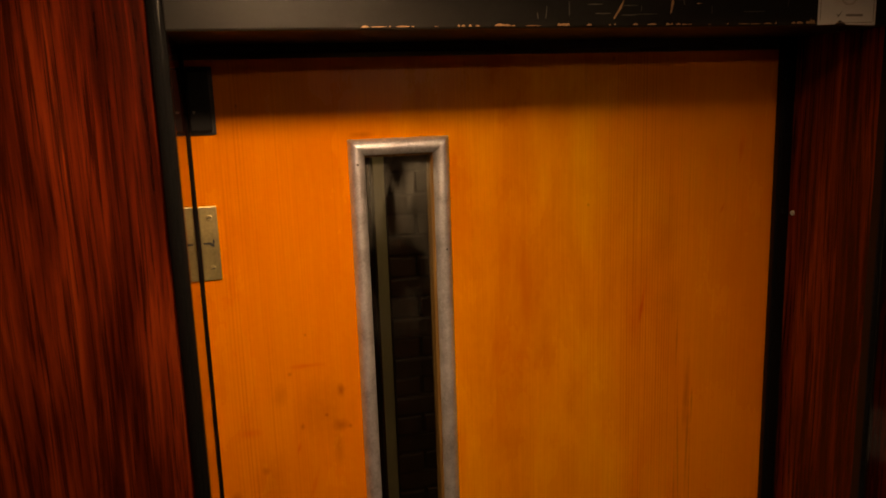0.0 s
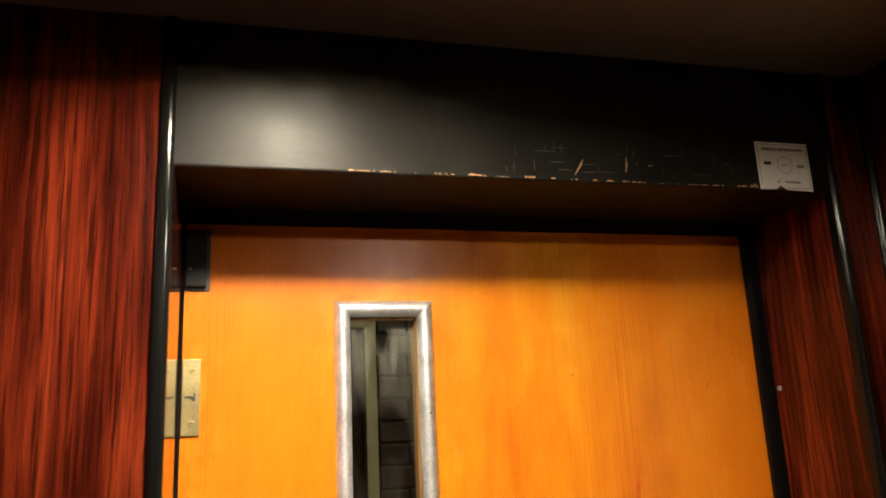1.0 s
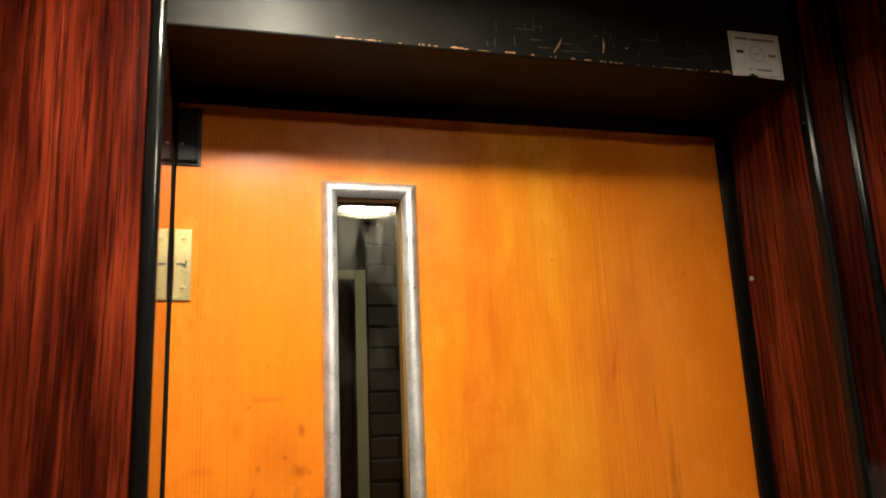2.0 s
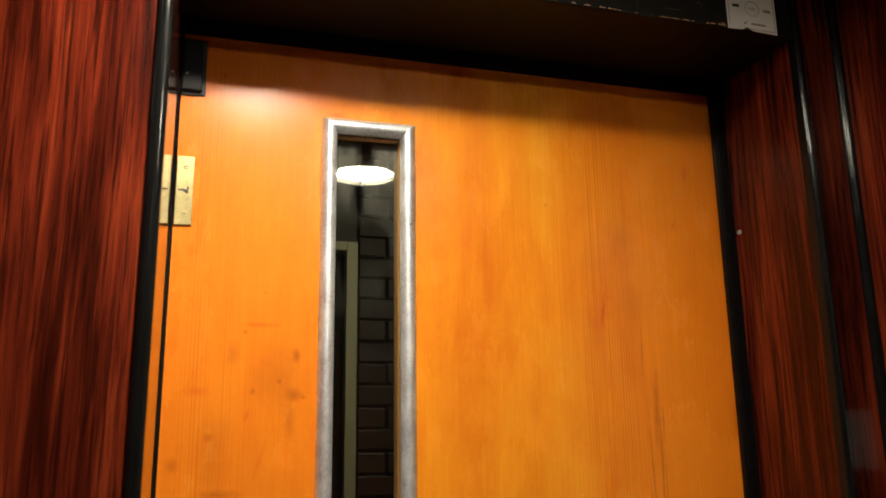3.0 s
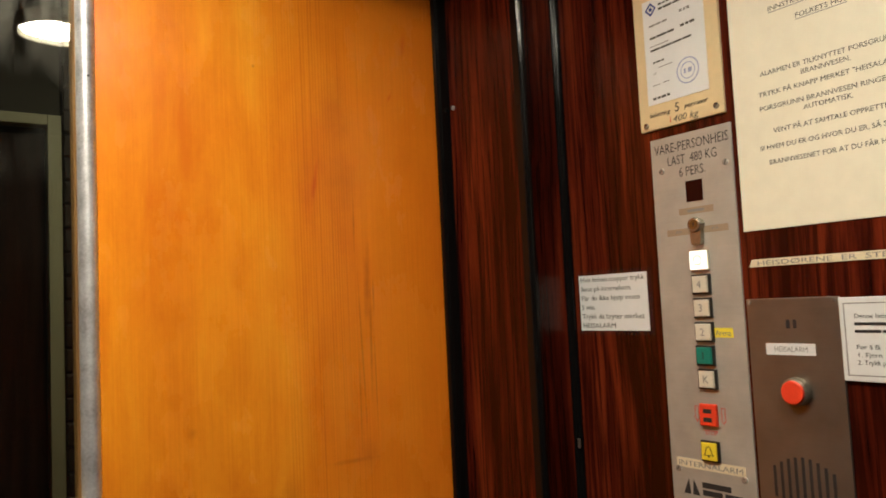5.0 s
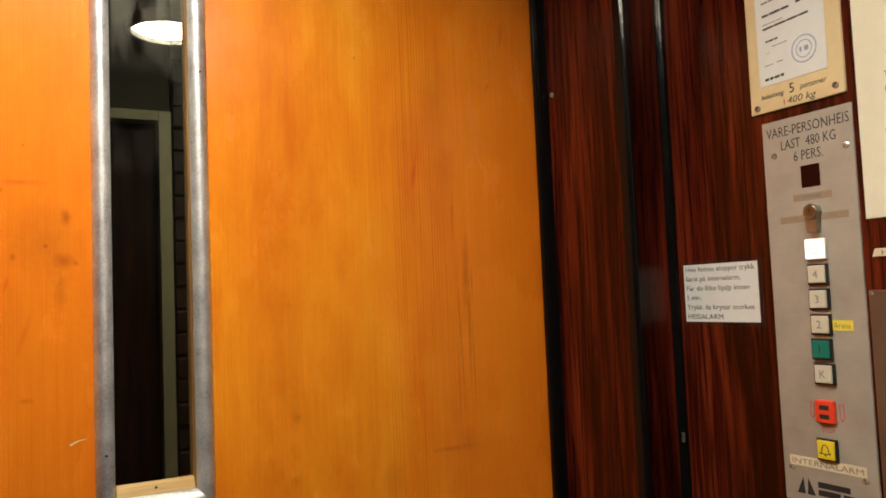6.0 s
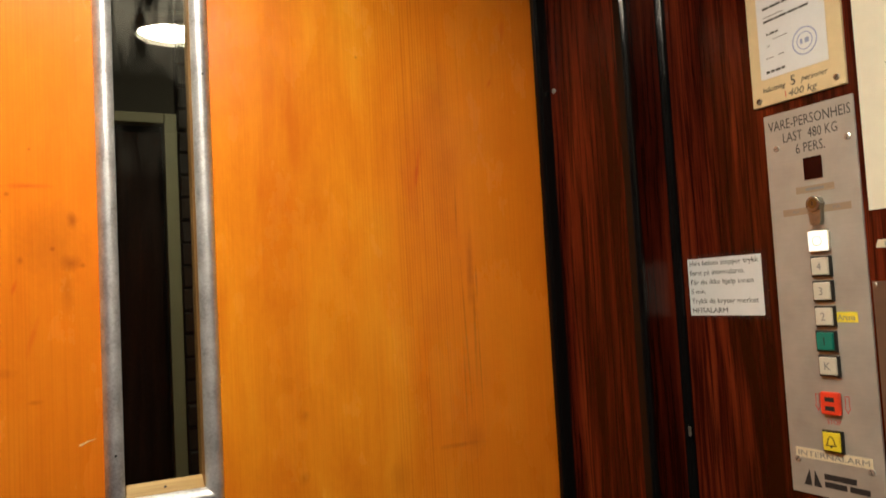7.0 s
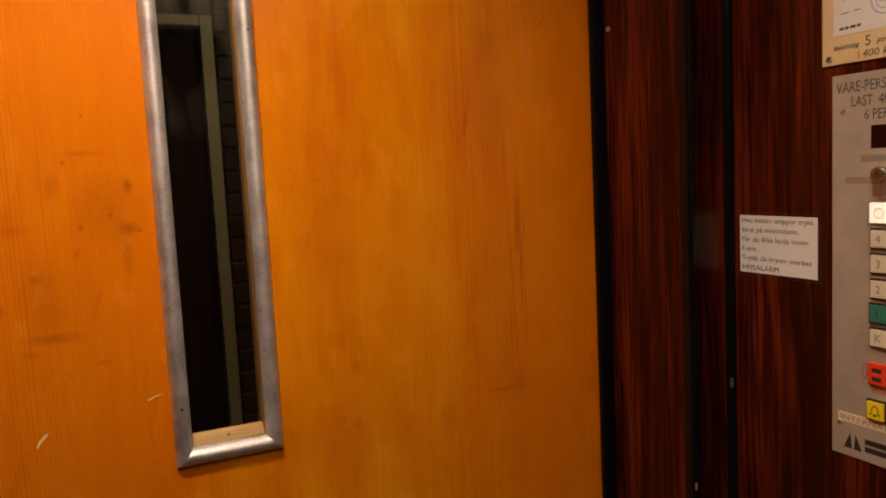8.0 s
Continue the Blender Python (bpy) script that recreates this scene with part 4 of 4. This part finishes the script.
poster = empty("alarm_instructions", on_side(0.6127, 0.2200), "cream sheet of typed alarm instructions on the lift wall", "poster")
part("sheet", slab(0.2310, 0.3170, 0.0012, 0.0003), CREAM, poster, "cream laminated sheet")
Q = lambda a, b: (a - 0.6127, b - 0.2200)
for line, a, b, w, under in (("INNSTRUKS FOR HEISALARM", 0.6127, 0.3180, 0.1240, True), ("FOLKETS HUS", 0.6127, 0.2995, 0.0590, True),
                             ("ALARMEN ER TILKNYTTET PORSGRUNN", 0.6127, 0.2435, 0.1560, False), ("BRANNVESEN.", 0.6127, 0.2335, 0.0560, False),
                             ("TRYKK PÅ KNAPP MERKET \"HEISALARM\"", 0.6127, 0.2190, 0.1640, False),
                             ("PORSGRUNN BRANNVESEN RINGES DA", 0.6127, 0.2020, 0.1640, False), ("AUTOMATISK.", 0.6127, 0.1925, 0.0560, False),
                             ("VENT PÅ AT SAMTALE OPPRETTES", 0.6127, 0.1735, 0.1330, False), ("SI HVEM DU ER OG HVOR DU ER, SÅ SENDES", 0.6127, 0.1550, 0.1700, False),
                             ("BRANNVESENET FOR AT DU FÅR HJELP.", 0.6127, 0.1370, 0.1490, False)):
    lettering("lettering", line, poster, PRINT, *Q(a, b), 0.0056, 0.0014, "CENTER", w)
    if under:
        part("underline", slab(w, 0.0008, 0.0003, 0, *Q(a, b - 0.0020), 0.0013), GREYINK, poster)

upper = empty("paper_sheet", on_side(0.6050, 0.4430), "white paper sheet above the cream instructions", "notice")
part("sheet", slab(0.2150, 0.1080, 0.0008, 0.0002), PAPER, upper)
strip = empty("label_strip", on_side(0.6300, 0.0222), "long cream embossed label tape on the rosewood wall", "label")
part("tape", polygon([(-0.129, -0.0042), (-0.1255, 0.0048), (0.129, 0.0042), (0.129, -0.0048)], 0.0008), TAPE, strip)
lettering("lettering", "HEISDØRENE  ER  STE", strip, GREYINK, -0.119, -0.0028, 0.0056, 0.0010, "LEFT", 0.150)
bars("lettering", strip, GREYINK, 0.033, 0.0, 0.085, 0.0050, 0.0009, 3)

# ---- alarm intercom ----
alarm = empty("alarm_intercom", on_side(0.5510, -0.1700), "stainless alarm intercom plate with a red button", "intercom")
part("face_plate", slab(0.1125, 0.3000, 0.0035, 0.0008), DARKSTEEL, alarm, "brushed stainless face plate")
I = lambda a, b: (a - 0.5510, b + 0.1700)
Zi = 0.0036
for a in (0.5462, 0.5545):
    part("light_slot", slab(0.0044, 0.0100, 0.0005, 0.0002, *I(a, -0.0500), Zi - 0.0002), INK, alarm)
part("alarm_label", slab(0.0600, 0.0135, 0.0006, 0, *I(0.5470, -0.0790), Zi), PAPER, alarm, "white paper label")
lettering("lettering", "HEISALARM", alarm, GREYINK, *I(0.5480, -0.0818), 0.0060, Zi + 0.0007, "CENTER", 0.040)
collar = part("button_collar", disc(0.0165, 0.0100, *I(0.5520, -0.1270), Zi - 0.0002, 32, 0.003), KEYMETAL, alarm, "chrome collar of the alarm button")
part("button_cap", disc(0.0135, 0.0040, *I(0.5520, -0.1270), Zi + 0.0090, 32, 0.0015), KEYRED, collar, "round red push button")
for i in range(9):
    hgt = 0.030 + 0.032 * math.sin(math.pi * (i + 0.5) / 9)
    part("speaker_slot", slab(0.0036, hgt, 0.0005, 0.0001, *I(0.5160 + 0.0088 * i, -0.2280 - 0.004), Zi - 0.0002), INK, alarm)
for a, b in ((0.4990, -0.0240), (0.6030, -0.0240), (0.4990, -0.3150), (0.6030, -0.3150)):
    part("screw", disc(0.0022, 0.001, *I(a, b), Zi - 0.0002, 12, 0.0004), CHROME, alarm)

sign = empty("safety_sign", on_side(0.6770, -0.0665), "cream framed safety sign with black print", "sign")
part("sign_plate", slab(0.1400, 0.0900, 0.0050, 0.0012), PAPER, sign, "off-white plastic plate")
for w, h, x0, y0 in ((0.130, 0.0012, 0, 0.0385), (0.130, 0.0012, 0, -0.0385), (0.0012, 0.0758, -0.0644, 0), (0.0012, 0.0758, 0.0644, 0)):
    part("border_line", slab(w, h, 0.0003, 0, x0, y0, 0.0050), GREYINK, sign)
for line, b, w in (("Denne heisen", 0.0225, 0.040), ("For å få", -0.0105, 0.024), ("1. Fjern", -0.0190, 0.024), ("2. Trykk på", -0.0270, 0.032)):
    lettering("lettering", line, sign, INK, -0.054, b, 0.0048, 0.0052, "LEFT", w)
for b, w, n in ((0.0165, 0.085, 3), (0.0085, 0.070, 3)):
    bars("lettering", sign, INK, -0.054, b, w, 0.0030, 0.0052, n, 2)

sticker = empty("instruction_sticker", on_front(0.8275, 0.6240), "white peeling instruction sticker with a dial on the lintel", "sticker")
bm = polygon([(-0.0440, -0.0355), (-0.018, -0.0345), (-0.010, -0.0290), (0.000, -0.0350), (0.0440, -0.0365), (0.0440, 0.0360), (-0.0440, 0.0360)], 0.0005, 0.0004)
part("sheet", bm, PAPER, sticker, "white printed film with a torn lower edge")
for w, h, x0, y0 in ((0.080, 0.0008, 0, 0.0325), (0.050, 0.0008, 0.014, -0.0325), (0.0008, 0.062, -0.0405, 0.002), (0.0008, 0.065, 0.0405, 0)):
    part("border_line", slab(w, h, 0.0002, 0, x0, y0, 0.0010), GREYINK, sticker)
bm = ring(0.0110, 0.0135, 0.0002, 0.002, 0.002, 0.0010)
slab(0.012, 0.004, 0.0002, 0, 0.002, 0.002, 0.0010, bm)
part("dial_picture", bm, plain("pale_grey_print", (0.50, 0.49, 0.47), 0.6, relief=0), sticker)
bars("lettering", sticker, GREYINK, -0.034, 0.0255, 0.070, 0.0042, 0.0010, 2)
bars("lettering", sticker, INK, -0.033, 0.004, 0.012, 0.0050, 0.0010, 1)
bars("lettering", sticker, GREYINK, 0.022, 0.001, 0.013, 0.0045, 0.0010, 1)
bars("lettering", sticker, GREYINK, -0.002, -0.0235, 0.026, 0.0030, 0.0010, 1)
part("tick_mark", polygon([(-0.017, -0.0215), (-0.013, -0.0255), (-0.007, -0.0175), (-0.013, -0.0235)], 0.0002, 0.0010), INK, sticker)

# ---- ceiling lamps of the lift ----
def ceiling_lamp(x, y, z, r, diffuser, label, drop=0.032):
    lamp = empty("ceiling_lamp", Matrix.Translation((x, y, z)), label, "ceiling lamp", "round ceiling lamps")
    part("rim", ring(r, r + 0.014, drop, 0, 0, -drop, 40), LAMPRIM, lamp, "white metal rim")
    part("diffuser", disc(r - 0.001, 0.016, 0, 0, 0.014 - drop, 40), diffuser, lamp, "glowing white diffuser")
    part("clip", slab(0.012, 0.006, 0.005, 0.001, 0, r + 0.010, -drop - 0.005), LAMPRIM, lamp)
    return lamp


ceiling_lamp(0.475, -1.085, Z_CEIL, 0.095, WEAK_DIFFUSER, "round white ceiling lamp, lit, in the lift ceiling")
ceiling_lamp(0.130, -0.460, Z_CEIL, 0.065, DIFFUSER, "small deep round ceiling spotlight, lit, near the lift opening", 0.050)
ceiling_lamp(0.120, -2.150, Z_CEIL, 0.075, DIM_DIFFUSER, "round white ceiling lamp, lit, in the lift ceiling")

# ---- landing beyond the door ----
setting("floor_landing", box((-1.60, 0.12, -0.10), (2.30, Y_FAR + 0.20, -0.03)), FLOORING, "dark floor of the landing", "floor")
setting("ceiling_landing", box((-1.60, 0.0, EYE + 1.20), (2.30, Y_FAR + 0.20, EYE + 1.25)), PLASTER, "grey ceiling of the landing", "ceiling")
setting("wall_landing_west", box((-1.65, 0.0, -0.10), (-1.60, Y_FAR + 0.20, EYE + 1.25)), PLASTER, "grey plaster landing wall", "wall")
setting("wall_landing_east", box((2.30, 0.0, -0.10), (2.35, Y_FAR + 0.20, EYE + 1.25)), PLASTER, "grey plaster landing wall", "wall")
setting("wall_far_left", box((-1.60, Y_FAR + 0.03, -0.10), (-0.37, Y_FAR + 0.20, EYE + 1.20)), PLASTER, "grey plaster wall beside the far door", "wall")
setting("wall_far_top", box((-0.37, Y_FAR + 0.03, EYE + 0.725), (0.603, Y_FAR + 0.20, EYE + 1.20)), PLASTER, "grey plaster wall over the far door", "wall")
brickwall = setting("wall_far_brick", box((0.603, Y_FAR + 0.035, -0.10), (2.30, Y_FAR + 0.20, EYE + 1.20)), MORTAR, "dark brown brick wall of the landing", "wall")
far_door = empty("door_2", Matrix.Translation((0, Y_FAR, 0)), "dark brown door in a pale painted frame across the landing", "door", kind="structure")
part("door_leaf", box((-0.322, 0.045, -0.025), (0.558, 0.090, EYE + 0.684), 0.002), DARKDOOR, far_door, "dark brown wooden leaf")
part("frame_post", box((0.558, -0.012, -0.03), (0.603, 0.10, EYE + 0.723), 0.003), PALEPAINT, far_door, "pale greenish painted frame post")
part("frame_post", box((-0.367, -0.012, -0.03), (-0.322, 0.10, EYE + 0.723), 0.003), PALEPAINT, far_door, "pale greenish painted frame post")
part("frame_head", box((-0.3215, -0.012, EYE + 0.685), (0.5575, 0.10, EYE + 0.723), 0.003), PALEPAINT, far_door, "pale greenish painted frame head")
# unseen lamp, added so the landing shows through the door's pane
ceiling_lamp(0.85, 0.95, EYE + 1.20, 0.12, LANDING_FILL, "unseen round ceiling lamp added to light the landing dimly")

# bricks of the far wall, laid in courses
COURSE, BLEN = 0.0855, 0.238
meshes = []
for k in range(4):
    r2 = random.Random(20 + k)
    bm = box((0, 0, 0), (BLEN - 0.010, 0.05, COURSE - 0.009), 0.005, 1)
    for v in bm.verts:
        v.co += Vector((r2.uniform(-1, 1), r2.uniform(-1, 1), r2.uniform(-1, 1))) * 0.0032
    me = bpy.data.meshes.new("brick")
    bm.to_mesh(me)
    bm.free()
    me.materials.append(BRICK)
    meshes.append(me)
rb = random.Random(9)
row = 0
z = -0.02
while z < EYE + 1.10:
    x = 0.612 - (BLEN / 2 if row % 2 else 0.0)
    while x < 1.55:
        if x > 0.55:
            b = new("brick", rb.choice(meshes))
            b.parent = brickwall
            b.matrix_basis = Matrix.Translation((x, Y_FAR + rb.uniform(-0.006, 0.010), z + rb.uniform(-0.002, 0.002)))
        else:
            b = new("half_brick", rb.choice(meshes))
            b.parent = brickwall
            b.matrix_basis = Matrix.Translation((0.612, Y_FAR + rb.uniform(-0.004, 0.006), z)) @ Matrix.Diagonal((0.47, 1, 1, 1))
        x += BLEN
    z += COURSE
    row += 1
